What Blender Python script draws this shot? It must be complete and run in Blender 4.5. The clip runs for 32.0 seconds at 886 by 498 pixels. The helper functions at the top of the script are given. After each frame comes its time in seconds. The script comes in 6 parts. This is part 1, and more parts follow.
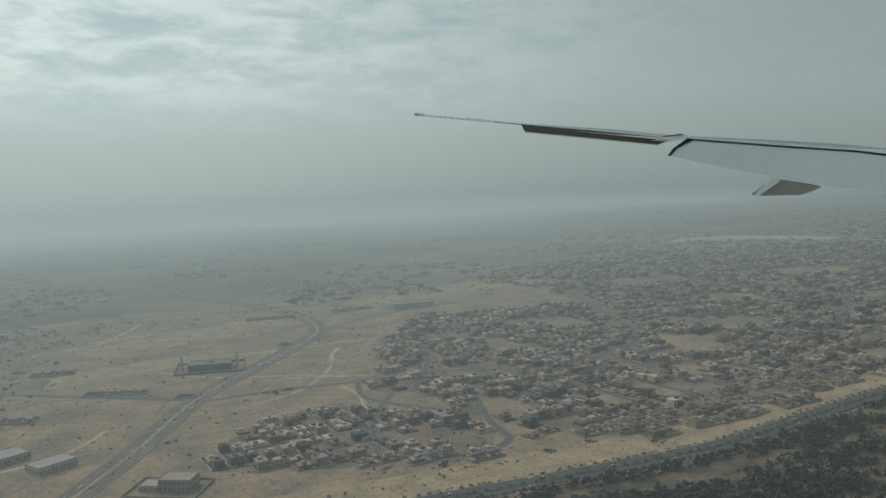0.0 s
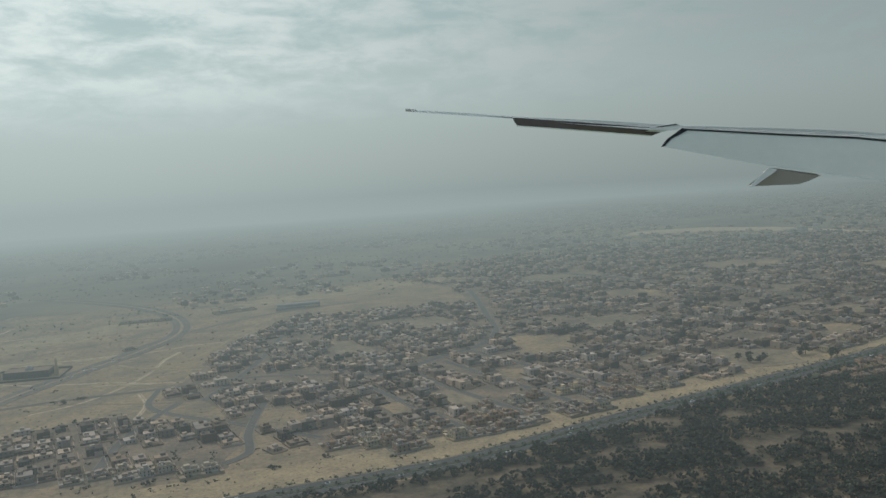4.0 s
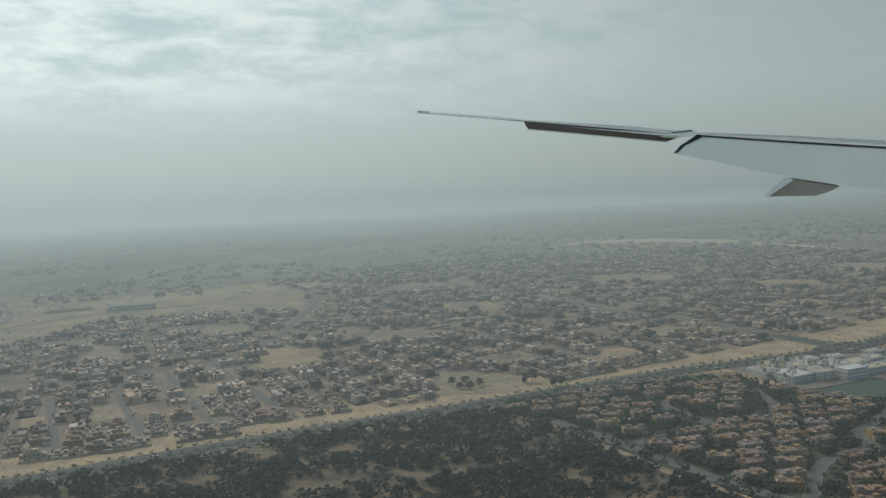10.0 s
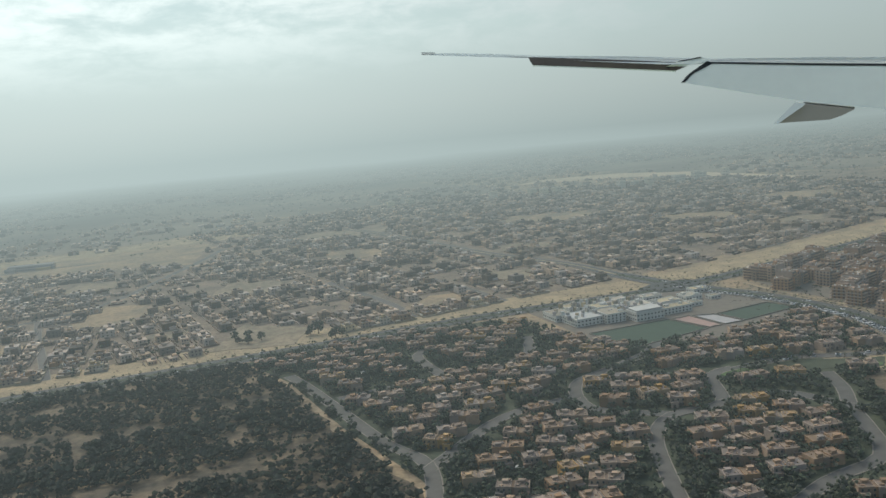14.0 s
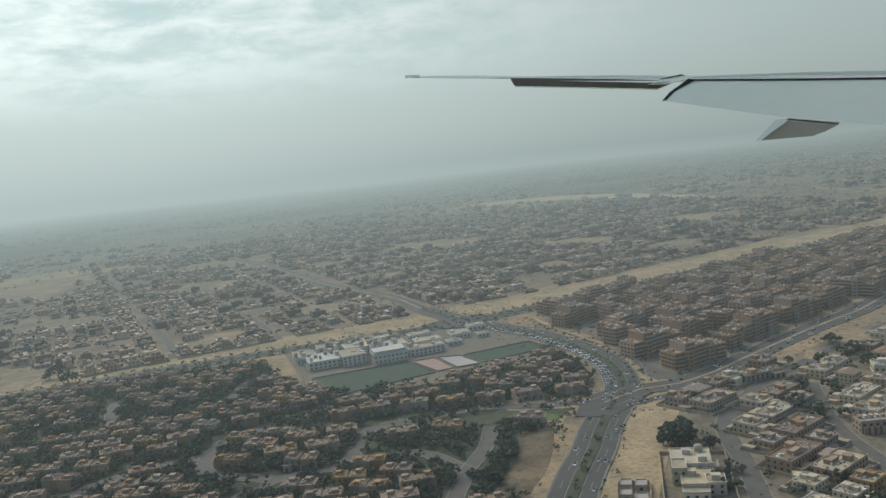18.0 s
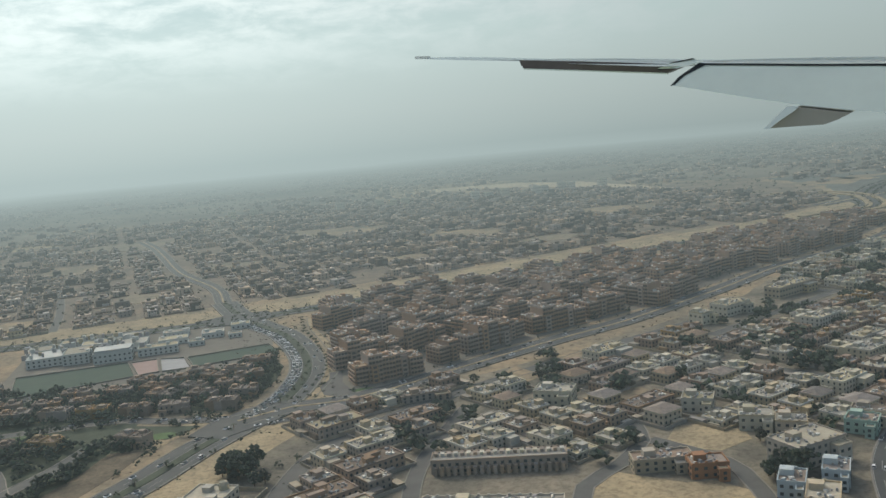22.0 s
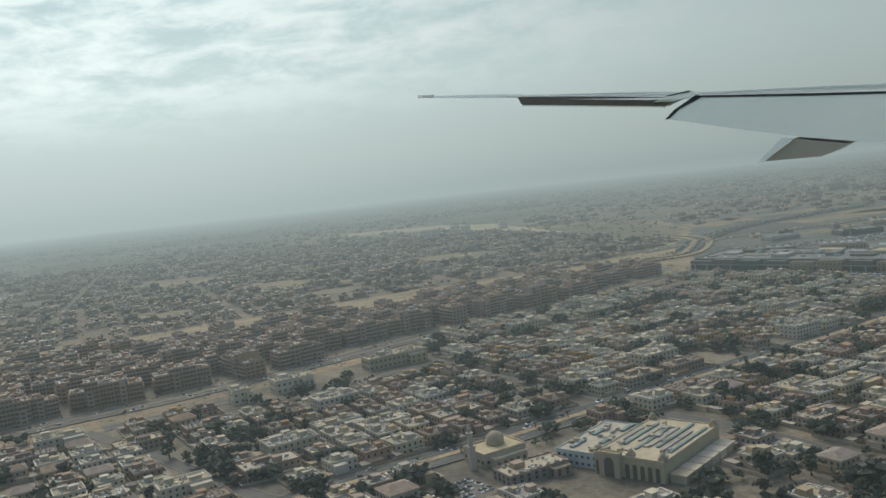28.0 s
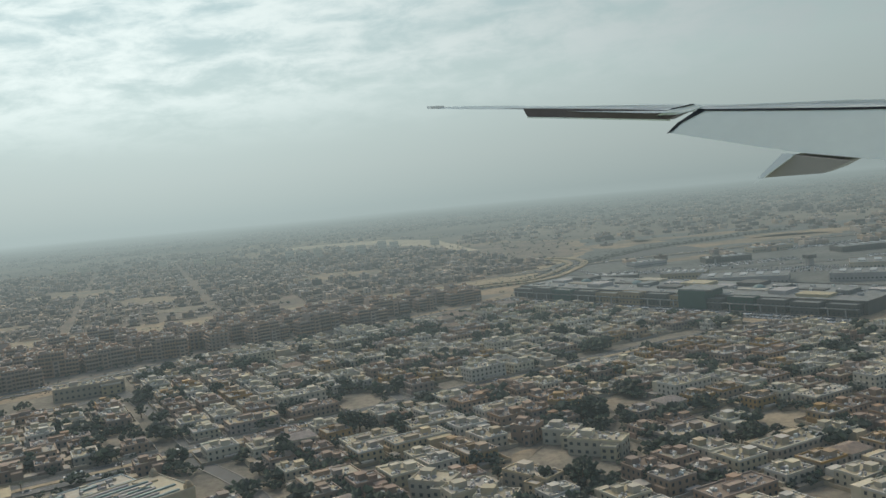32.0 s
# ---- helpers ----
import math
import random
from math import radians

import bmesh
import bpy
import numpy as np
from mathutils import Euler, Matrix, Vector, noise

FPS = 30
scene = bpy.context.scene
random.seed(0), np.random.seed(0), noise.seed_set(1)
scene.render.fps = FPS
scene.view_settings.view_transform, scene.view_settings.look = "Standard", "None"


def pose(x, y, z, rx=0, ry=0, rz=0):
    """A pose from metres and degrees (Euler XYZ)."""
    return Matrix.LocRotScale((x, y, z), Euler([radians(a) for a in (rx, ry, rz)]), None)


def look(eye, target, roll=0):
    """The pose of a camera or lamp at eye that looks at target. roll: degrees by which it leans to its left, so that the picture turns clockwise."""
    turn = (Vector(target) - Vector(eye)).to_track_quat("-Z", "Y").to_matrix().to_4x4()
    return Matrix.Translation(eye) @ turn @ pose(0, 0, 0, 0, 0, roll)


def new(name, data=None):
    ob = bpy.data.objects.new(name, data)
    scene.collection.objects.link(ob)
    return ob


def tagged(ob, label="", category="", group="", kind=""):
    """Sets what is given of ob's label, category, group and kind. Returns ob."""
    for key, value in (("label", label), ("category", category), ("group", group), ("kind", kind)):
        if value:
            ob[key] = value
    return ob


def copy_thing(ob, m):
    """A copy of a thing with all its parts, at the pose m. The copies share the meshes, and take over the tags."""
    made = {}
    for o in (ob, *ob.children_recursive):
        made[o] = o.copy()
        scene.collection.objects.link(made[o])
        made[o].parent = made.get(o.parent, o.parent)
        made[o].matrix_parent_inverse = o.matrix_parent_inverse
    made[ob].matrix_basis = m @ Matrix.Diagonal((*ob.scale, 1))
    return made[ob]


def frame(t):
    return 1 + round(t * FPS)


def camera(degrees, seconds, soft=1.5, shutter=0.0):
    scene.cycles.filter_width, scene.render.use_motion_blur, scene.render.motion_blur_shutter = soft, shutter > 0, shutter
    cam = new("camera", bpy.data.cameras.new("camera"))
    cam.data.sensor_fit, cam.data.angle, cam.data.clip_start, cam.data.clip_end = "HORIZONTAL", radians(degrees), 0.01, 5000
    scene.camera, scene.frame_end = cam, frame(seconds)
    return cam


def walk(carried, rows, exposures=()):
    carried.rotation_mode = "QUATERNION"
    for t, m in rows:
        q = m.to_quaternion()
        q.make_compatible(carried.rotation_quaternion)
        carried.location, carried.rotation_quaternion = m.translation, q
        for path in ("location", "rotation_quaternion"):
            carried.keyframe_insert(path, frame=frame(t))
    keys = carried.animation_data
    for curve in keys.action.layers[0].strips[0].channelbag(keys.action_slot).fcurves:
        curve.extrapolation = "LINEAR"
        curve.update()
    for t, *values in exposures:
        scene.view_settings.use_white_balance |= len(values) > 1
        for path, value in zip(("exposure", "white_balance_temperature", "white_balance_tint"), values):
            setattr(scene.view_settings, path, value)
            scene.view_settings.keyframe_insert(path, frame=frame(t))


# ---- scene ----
import itertools
from mathutils import geometry

# camera: a side window of an airliner on its glide path
cam = camera(53.11, 32.0, soft=1.55)
PATH = [
    (0.0, pose(-0.85, -2.89, 144.48, 84.147, 1.931, -22.921)),
    (0.5, pose(18.12, -5.59, 143.24, 84.141, 1.477, -22.219)),
    (1.0, pose(37.10, -8.29, 141.99, 84.100, 1.673, -22.002)),
    (1.5, pose(56.08, -10.97, 140.76, 84.001, 1.653, -21.737)),
    (2.0, pose(75.06, -13.62, 139.54, 83.956, 2.411, -21.483)),
    (2.5, pose(94.02, -16.22, 138.33, 83.711, 2.694, -21.089)),
    (3.0, pose(112.97, -18.79, 137.14, 83.973, 1.988, -20.716)),
    (3.5, pose(131.91, -21.30, 135.96, 84.049, 2.861, -20.517)),
    (5.5, pose(207.78, -29.94, 131.54, 84.063, 2.749, -19.543)),
    (6.0, pose(226.48, -31.90, 130.53, 83.945, 2.414, -19.009)),
    (6.5, pose(245.15, -33.83, 129.53, 83.818, 2.967, -18.486)),
    (7.0, pose(263.81, -35.74, 128.55, 83.669, 3.981, -18.116)),
    (7.5, pose(282.49, -37.64, 127.57, 83.525, 3.801, -17.554)),
    (8.0, pose(301.24, -39.54, 126.58, 83.562, 2.984, -16.950)),
    (8.5, pose(320.07, -41.47, 125.59, 83.845, 3.021, -16.383)),
    (9.0, pose(339.00, -43.42, 124.58, 84.179, 3.297, -15.914)),
    (9.5, pose(358.01, -45.39, 123.56, 84.274, 1.876, -15.232)),
    (10.0, pose(377.12, -47.39, 122.53, 84.538, 2.025, -14.804)),
    (10.5, pose(396.32, -49.44, 121.47, 84.969, 2.642, -14.258)),
    (11.0, pose(415.59, -51.48, 120.38, 85.218, 2.520, -13.787)),
    (11.5, pose(434.93, -53.48, 119.23, 85.681, 2.562, -13.215)),
    (12.0, pose(454.32, -55.34, 118.04, 86.053, 3.326, -12.794)),
    (12.5, pose(473.76, -56.97, 116.80, 86.163, 3.416, -12.274)),
    (13.0, pose(493.22, -58.30, 115.52, 85.664, 3.291, -11.823)),
    (13.5, pose(512.68, -59.32, 114.21, 83.670, 4.568, -11.561)),
    (14.0, pose(532.08, -60.04, 112.86, 81.090, 4.904, -11.019)),
    (14.5, pose(551.38, -60.52, 111.49, 80.601, 4.364, -10.414)),
    (16.5, pose(625.90, -56.62, 105.35, 80.114, 5.531, -8.813)),
    (17.0, pose(644.45, -54.62, 103.80, 80.047, 5.075, -8.478)),
    (17.5, pose(662.99, -52.50, 102.25, 82.210, 3.994, -7.996)),
    (18.0, pose(681.49, -50.33, 100.70, 82.699, 5.884, -8.804)),
    (18.5, pose(699.90, -48.12, 99.17, 82.692, 5.145, -8.665)),
    (19.0, pose(718.22, -45.92, 97.65, 83.309, 4.527, -8.027)),
    (19.5, pose(736.41, -43.77, 96.16, 84.949, 3.341, -7.257)),
    (20.0, pose(754.52, -41.62, 94.69, 83.480, 4.003, -7.080)),
    (20.5, pose(772.50, -39.49, 93.26, 82.292, 3.409, -7.012)),
    (21.0, pose(790.36, -37.46, 91.88, 82.462, 3.336, -6.800)),
    (21.5, pose(808.08, -35.59, 90.57, 82.162, 3.936, -5.743)),
    (22.0, pose(825.69, -33.87, 89.34, 81.903, 5.051, -5.087)),
    (22.5, pose(843.20, -32.25, 88.20, 82.222, 5.138, -4.355)),
    (23.0, pose(860.68, -30.66, 87.12, 82.153, 4.869, -3.881)),
    (23.5, pose(878.15, -29.04, 86.10, 82.871, 5.415, -3.507)),
    (24.0, pose(895.64, -27.39, 85.12, 83.184, 4.852, -3.613)),
    (24.5, pose(913.15, -25.64, 84.20, 82.967, 3.903, -3.272)),
    (25.0, pose(930.69, -23.82, 83.30, 83.761, 4.106, -2.982)),
    (25.5, pose(948.22, -21.93, 82.40, 84.179, 4.582, -2.433)),
    (27.5, pose(1018.46, -12.68, 78.46, 84.278, 5.172, -0.427)),
    (28.0, pose(1035.87, -9.83, 77.50, 84.646, 6.166, -0.153)),
    (28.5, pose(1053.22, -6.92, 76.55, 84.550, 4.871, 0.597)),
    (29.0, pose(1070.55, -4.01, 75.62, 84.770, 4.002, 0.938)),
    (29.5, pose(1087.86, -1.14, 74.70, 85.054, 3.288, 1.452)),
    (30.0, pose(1105.21, 1.65, 73.80, 85.429, 3.653, 1.772)),
    (30.5, pose(1122.62, 4.39, 72.93, 85.380, 3.841, 2.354)),
    (31.0, pose(1140.08, 7.07, 72.06, 85.470, 3.786, 2.765)),
    (31.5, pose(1157.57, 9.69, 71.20, 85.583, 5.022, 3.156)),
    (32.0, pose(1175.09, 12.30, 70.33, 85.579, 5.417, 3.510)),
]
walk(cam, PATH, [(0, -0.19), (7, -0.06), (9, 0.0), (11, -0.02), (12, -0.13), (13, -0.15), (14, 0.3), (17, 0.43), (18, 0.18), (19, 0.18), (20, 0.03), (21, 0.2), (22, 0.23), (25, 0.27), (28, 0.15), (32, 0.12)])

# ---- light: hazy desert winter sun, high thin cloud ----
SUN_EL, SUN_AZ = 38.0, -22.0          # azimuth from +y, negative to -x
world = bpy.data.worlds.new("hazy_sky")
scene.world = world
world.use_nodes = True
wn = world.node_tree.nodes
sky = wn.new("ShaderNodeTexSky")
sky.sky_type = "NISHITA"
sky.sun_disc = False
sky.sun_elevation, sky.sun_rotation = radians(SUN_EL), radians(SUN_AZ)
sky.dust_density, sky.air_density = 6.0, 1.5
wn["Background"].inputs["Strength"].default_value = 0.145
world.node_tree.links.new(sky.outputs[0], wn["Background"].inputs["Color"])
sun_data = bpy.data.lights.new("sun", "SUN")
sun_data.energy, sun_data.angle, sun_data.color = 1.05, radians(8.0), (0.95, 0.985, 0.885)
sun = new("sun", sun_data)
sun.matrix_world = look((0, 0, 0), (math.sin(radians(-SUN_AZ)) * math.cos(radians(SUN_EL)), -math.cos(radians(SUN_AZ)) * math.cos(radians(SUN_EL)), -math.sin(radians(SUN_EL))))

# ---- materials ----
def node_mat(name, col, rough=0.85, var=0.25, scale=0.4, fine=3.0, bump=0.0, each="", tint=None, metal=0.0, spread=0.3):
    """A weathered surface: two scales of noise round a base colour; each: 'object' or 'island' varies pieces."""
    m = bpy.data.materials.new(name)
    m.use_nodes = True
    nt = m.node_tree
    n, l = nt.nodes, nt.links
    b = n["Principled BSDF"]
    b.inputs["Roughness"].default_value = rough
    b.inputs["Metallic"].default_value = metal
    b.inputs["Specular IOR Level"].default_value = 0.25
    co = n.new("ShaderNodeTexCoord")
    big, small = n.new("ShaderNodeTexNoise"), n.new("ShaderNodeTexNoise")
    big.inputs["Scale"].default_value, big.inputs["Detail"].default_value = scale, 5
    small.inputs["Scale"].default_value, small.inputs["Detail"].default_value = fine, 3
    l.new(co.outputs["Object"], big.inputs["Vector"])
    l.new(co.outputs["Object"], small.inputs["Vector"])
    ramp = n.new("ShaderNodeValToRGB")
    dark = tuple(c * (1 - var) for c in col) if tint is None else tint
    ramp.color_ramp.elements[0].position, ramp.color_ramp.elements[1].position = 0.35, 0.65
    ramp.color_ramp.elements[0].color, ramp.color_ramp.elements[1].color = (*dark, 1), (*col, 1)
    l.new(big.outputs["Fac"], ramp.inputs["Fac"])
    val = n.new("ShaderNodeMapRange")
    val.inputs["To Min"].default_value, val.inputs["To Max"].default_value = 1 - var * 0.7, 1 + var * 0.7
    l.new(small.outputs["Fac"], val.inputs["Value"])
    hsv = n.new("ShaderNodeHueSaturation")
    l.new(ramp.outputs["Color"], hsv.inputs["Color"])
    if each:
        r = n.new("ShaderNodeObjectInfo" if each == "object" else "ShaderNodeNewGeometry")
        pick = r.outputs["Random" if each == "object" else "Random Per Island"]
        mr = n.new("ShaderNodeMapRange")
        mr.inputs["To Min"].default_value, mr.inputs["To Max"].default_value = 1 - spread, 1 + spread
        l.new(pick, mr.inputs["Value"])
        mul = n.new("ShaderNodeMath")
        mul.operation = "MULTIPLY"
        l.new(mr.outputs[0], mul.inputs[0])
        l.new(val.outputs[0], mul.inputs[1])
        l.new(mul.outputs[0], hsv.inputs["Value"])
        frac = n.new("ShaderNodeMath")
        frac.operation = "PINGPONG"
        frac.inputs[1].default_value = 0.13
        l.new(pick, frac.inputs[0])
        sat = n.new("ShaderNodeMapRange")
        sat.inputs["From Max"].default_value = 0.13
        sat.inputs["To Min"].default_value, sat.inputs["To Max"].default_value = 0.55, 1.35
        l.new(frac.outputs[0], sat.inputs["Value"])
        l.new(sat.outputs[0], hsv.inputs["Saturation"])
    else:
        l.new(val.outputs[0], hsv.inputs["Value"])
    l.new(hsv.outputs["Color"], b.inputs["Base Color"])
    if 0.3 < fine < 1.5 and not each:
        spk = n.new("ShaderNodeTexNoise")
        spk.inputs["Scale"].default_value, spk.inputs["Detail"].default_value = fine * 0.45, 6
        spk.inputs["Roughness"].default_value = 0.75
        l.new(co.outputs["Object"], spk.inputs["Vector"])
        cut = n.new("ShaderNodeMapRange")
        cut.inputs["From Min"].default_value, cut.inputs["From Max"].default_value = 0.36, 0.56
        cut.inputs["To Min"].default_value, cut.inputs["To Max"].default_value = 0.62, 1.06
        l.new(spk.outputs["Fac"], cut.inputs["Value"])
        mm = n.new("ShaderNodeMath")
        mm.operation = "MULTIPLY"
        l.new(cut.outputs[0], mm.inputs[0])
        l.new(val.outputs[0], mm.inputs[1])
        l.new(mm.outputs[0], hsv.inputs["Value"])
    if bump:
        bn = n.new("ShaderNodeBump")
        bn.inputs["Strength"].default_value, bn.inputs["Distance"].default_value = bump, 0.3
        l.new(small.outputs["Fac"], bn.inputs["Height"])
        l.new(bn.outputs[0], b.inputs["Normal"])
    return m


SAND = node_mat("desert_sand", (0.30, 0.23, 0.143), 0.95, 0.22, 0.035, 0.6, 0.5, tint=(0.17, 0.148, 0.108))
VERGE = node_mat("verge_sand", (0.35, 0.282, 0.175), 0.95, 0.20, 0.08, 1.2, 0.5, tint=(0.24, 0.20, 0.13))
TOWN_SOIL = node_mat("town_soil", (0.215, 0.172, 0.125), 0.95, 0.3, 0.05, 0.8, 0.3, tint=(0.125, 0.107, 0.085))
SCRUB_SOIL = node_mat("scrub_soil", (0.165, 0.132, 0.088), 0.95, 0.35, 0.06, 0.7, 0.6, tint=(0.045, 0.043, 0.034))
ASPHALT = node_mat("asphalt", (0.06, 0.066, 0.066), 0.8, 0.18, 0.15, 2.0)
DUSTY_ROAD = node_mat("dusty_asphalt", (0.155, 0.143, 0.118), 0.9, 0.25, 0.06, 1.1, tint=(0.105, 0.102, 0.092))
STREET = node_mat("street_asphalt", (0.098, 0.10, 0.095), 0.85, 0.2, 0.2, 2.0)
PAVING = node_mat("paving", (0.15, 0.138, 0.115), 0.9, 0.15, 0.3, 3.0)
KERB = node_mat("kerb_concrete", (0.20, 0.19, 0.165), 0.9, 0.15, 0.5, 3.0)
LAWN = node_mat("lawn", (0.06, 0.075, 0.05), 0.95, 0.3, 0.2, 2.0, 0.4)
TURF = node_mat("sports_turf", (0.045, 0.075, 0.055), 0.9, 0.12, 0.15, 2.0)
COURT = node_mat("court_red", (0.31, 0.225, 0.20), 0.9, 0.1, 0.3, 2.0)
COURT_GREY = node_mat("court_grey", (0.33, 0.33, 0.33), 0.9, 0.1, 0.3, 2.0)
WHITE_WALL = node_mat("white_render", (0.44, 0.405, 0.315), 0.9, 0.12, 0.5, 3.0, each="object", spread=0.16)
CREAM_WALL = node_mat("cream_render", (0.39, 0.335, 0.245), 0.9, 0.12, 0.5, 3.0, each="object", spread=0.2)
ROSE_WALL = node_mat("rose_render", (0.29, 0.235, 0.185), 0.9, 0.12, 0.5, 3.0, each="object", spread=0.18)
VILLA_WALL = node_mat("villa_render", (0.28, 0.207, 0.15), 0.92, 0.14, 0.5, 3.0, each="object", spread=0.2)
OCHRE_WALL = node_mat("ochre_render", (0.31, 0.225, 0.13), 0.92, 0.14, 0.5, 3.0, each="object", spread=0.12)
APT_WALL = node_mat("apartment_render", (0.325, 0.235, 0.175), 0.92, 0.12, 0.3, 3.0, each="object", spread=0.14)
ROOF = node_mat("flat_roof_screed", (0.37, 0.333, 0.245), 0.95, 0.2, 0.6, 4.0, each="object", spread=0.22)
VILLA_ROOF = node_mat("villa_roof_screed", (0.215, 0.172, 0.134), 0.95, 0.2, 0.6, 4.0, each="object", spread=0.15)
TILE_ROOF = node_mat("clay_tile_roof", (0.245, 0.195, 0.155), 0.9, 0.25, 1.0, 6.0, 0.5, each="object", spread=0.2)
TOWN_WALL = node_mat("town_render", (0.275, 0.222, 0.175), 0.92, 0.12, 0.2, 2.0, each="island", spread=0.8)
TOWN_DARK = node_mat("town_dark_openings", (0.085, 0.085, 0.08), 0.5, 0.2, 0.3, 2.0)
PARAPET = node_mat("pale_parapet", (0.47, 0.445, 0.365), 0.9, 0.14, 0.6, 3.0, each="object", spread=0.15)
PLOT_WALL = node_mat("plot_wall", (0.315, 0.275, 0.21), 0.92, 0.15, 0.4, 2.0, each="object", spread=0.2)
GLASS = node_mat("window_glass", (0.06, 0.07, 0.075), 0.15, 0.1, 0.5, 2.0)
# shade inside arches and loggias, painted on flat dark panels
OPENING = node_mat("opening_painted_shade", (0.10, 0.088, 0.075), 0.7, 0.1, 0.5, 2.0)
METAL = node_mat("grey_metal", (0.35, 0.36, 0.37), 0.45, 0.1, 0.5, 3.0, metal=0.6)
TANK = node_mat("water_tank_plastic", (0.62, 0.61, 0.56), 0.6, 0.1, 0.5, 3.0)
BARK = node_mat("bark", (0.13, 0.09, 0.06), 0.95, 0.25, 1.0, 5.0)
LEAF = node_mat("tree_leaves", (0.056, 0.071, 0.05), 0.85, 0.3, 0.3, 3.0, each="island", spread=0.4)
DRY_LEAF = node_mat("dry_leaves", (0.055, 0.056, 0.042), 0.9, 0.3, 0.3, 3.0, each="island", spread=0.45)
SCHOOL_WALL = node_mat("school_render", (0.48, 0.49, 0.46), 0.85, 0.08, 0.3, 2.0)
ROOF_WHITE = node_mat("white_roof_sheet", (0.40, 0.415, 0.40), 0.7, 0.1, 0.2, 2.0)
TEAL = node_mat("teal_roof_panel", (0.13, 0.20, 0.20), 0.6, 0.12, 0.3, 2.0)
MALL_WALL = node_mat("mall_cladding", (0.09, 0.09, 0.084), 0.75, 0.12, 0.2, 2.0)
MALL_OCHRE = node_mat("mall_ochre_cladding", (0.28, 0.215, 0.13), 0.8, 0.1, 0.2, 2.0)
CONCRETE = node_mat("grey_concrete", (0.32, 0.31, 0.30), 0.9, 0.15, 0.2, 2.0)
CAR_PAINT = node_mat("car_paint", (0.42, 0.42, 0.42), 0.35, 0.05, 0.5, 2.0, each="object", spread=0.85)
CAR_CROWD = node_mat("car_paint_mixed", (0.55, 0.55, 0.55), 0.35, 0.05, 0.5, 2.0, each="island", spread=0.85)
TENT = node_mat("white_canvas", (0.78, 0.77, 0.73), 0.8, 0.05, 0.5, 2.0)
LINE = node_mat("white_road_paint", (0.22, 0.225, 0.22), 0.8, 0.15, 0.3, 2.0)
FAR_SOIL = node_mat("far_scrub_soil", (0.205, 0.18, 0.135), 0.95, 0.3, 0.006, 0.05, tint=(0.105, 0.10, 0.083))
MALL_ROOF = node_mat("mall_roof_sheet", (0.17, 0.182, 0.176), 0.7, 0.15, 0.05, 0.6)
DISTRICT_SOIL = node_mat("district_soil", (0.215, 0.188, 0.14), 0.95, 0.3, 0.045, 0.9, 0.3, tint=(0.105, 0.10, 0.08))
SAND_DARK = node_mat("stony_sand", (0.25, 0.21, 0.145), 0.95, 0.3, 0.03, 0.4, 0.3, tint=(0.165, 0.145, 0.105))
LOT = node_mat("grey_lot_soil", (0.15, 0.155, 0.14), 0.95, 0.3, 0.03, 0.5, 0.2, tint=(0.085, 0.095, 0.088))
PALE_BLUE = node_mat("pale_blue_render", (0.40, 0.45, 0.46), 0.9, 0.1, 0.4, 3.0)
ORANGE_WALL = node_mat("orange_brown_render", (0.29, 0.155, 0.085), 0.9, 0.12, 0.4, 3.0)
APT_ROOF = node_mat("apartment_roof_screed", (0.37, 0.305, 0.24), 0.95, 0.2, 0.6, 4.0, each="object", spread=0.15)
MINT_WALL = node_mat("mint_render", (0.30, 0.40, 0.34), 0.9, 0.1, 0.4, 3.0)
SCRUB_LEAF = node_mat("scrub_leaves", (0.038, 0.047, 0.035), 0.9, 0.3, 0.3, 3.0, each="island", spread=0.4)
GREEN_GLASS = node_mat("green_tinted_glass", (0.03, 0.075, 0.065), 0.2, 0.1, 0.5, 2.0)
RUST_WALL = node_mat("rust_render", (0.27, 0.20, 0.15), 0.9, 0.12, 0.4, 3.0)
BRIGHT_SAND = node_mat("bright_bare_sand", (0.50, 0.405, 0.275), 0.95, 0.2, 0.02, 0.5, 0.3, tint=(0.40, 0.325, 0.22))
GRASS = node_mat("mown_grass", (0.085, 0.14, 0.055), 0.95, 0.2, 0.3, 2.0)
WING_GREY = node_mat("wing_grey_paint", (0.79, 0.83, 0.70), 0.45, 0.06, 0.004, 0.03)
WING_TOP = node_mat("wing_top_paint", (0.76, 0.78, 0.70), 0.4, 0.06, 0.004, 0.03)
# the aileron's shaded face, painted as a dark brown colour
WING_SHADE = node_mat("aileron_shade_brown", (0.15, 0.125, 0.11), 0.6, 0.25, 0.01, 0.05)
# near-black strips: wing gaps and the shade in them, as colour
WING_SEAM = node_mat("wing_gap_painted_shade", (0.03, 0.035, 0.035), 0.7, 0.2, 0.01, 0.05)
# brownish colour for the skin seam, and painted shade on the fairing
WING_UNDER = node_mat("seam_and_fairing_shade", (0.36, 0.325, 0.27), 0.5, 0.08, 0.006, 0.04)
WING_METAL = node_mat("wing_bare_metal", (0.6, 0.6, 0.6), 0.3, 0.1, 0.01, 0.05, metal=0.8)


SIDE_LOW, SIDE_HIGH = 0.74, 1.17      # glow of the painted haze and sky, brighter towards the sun


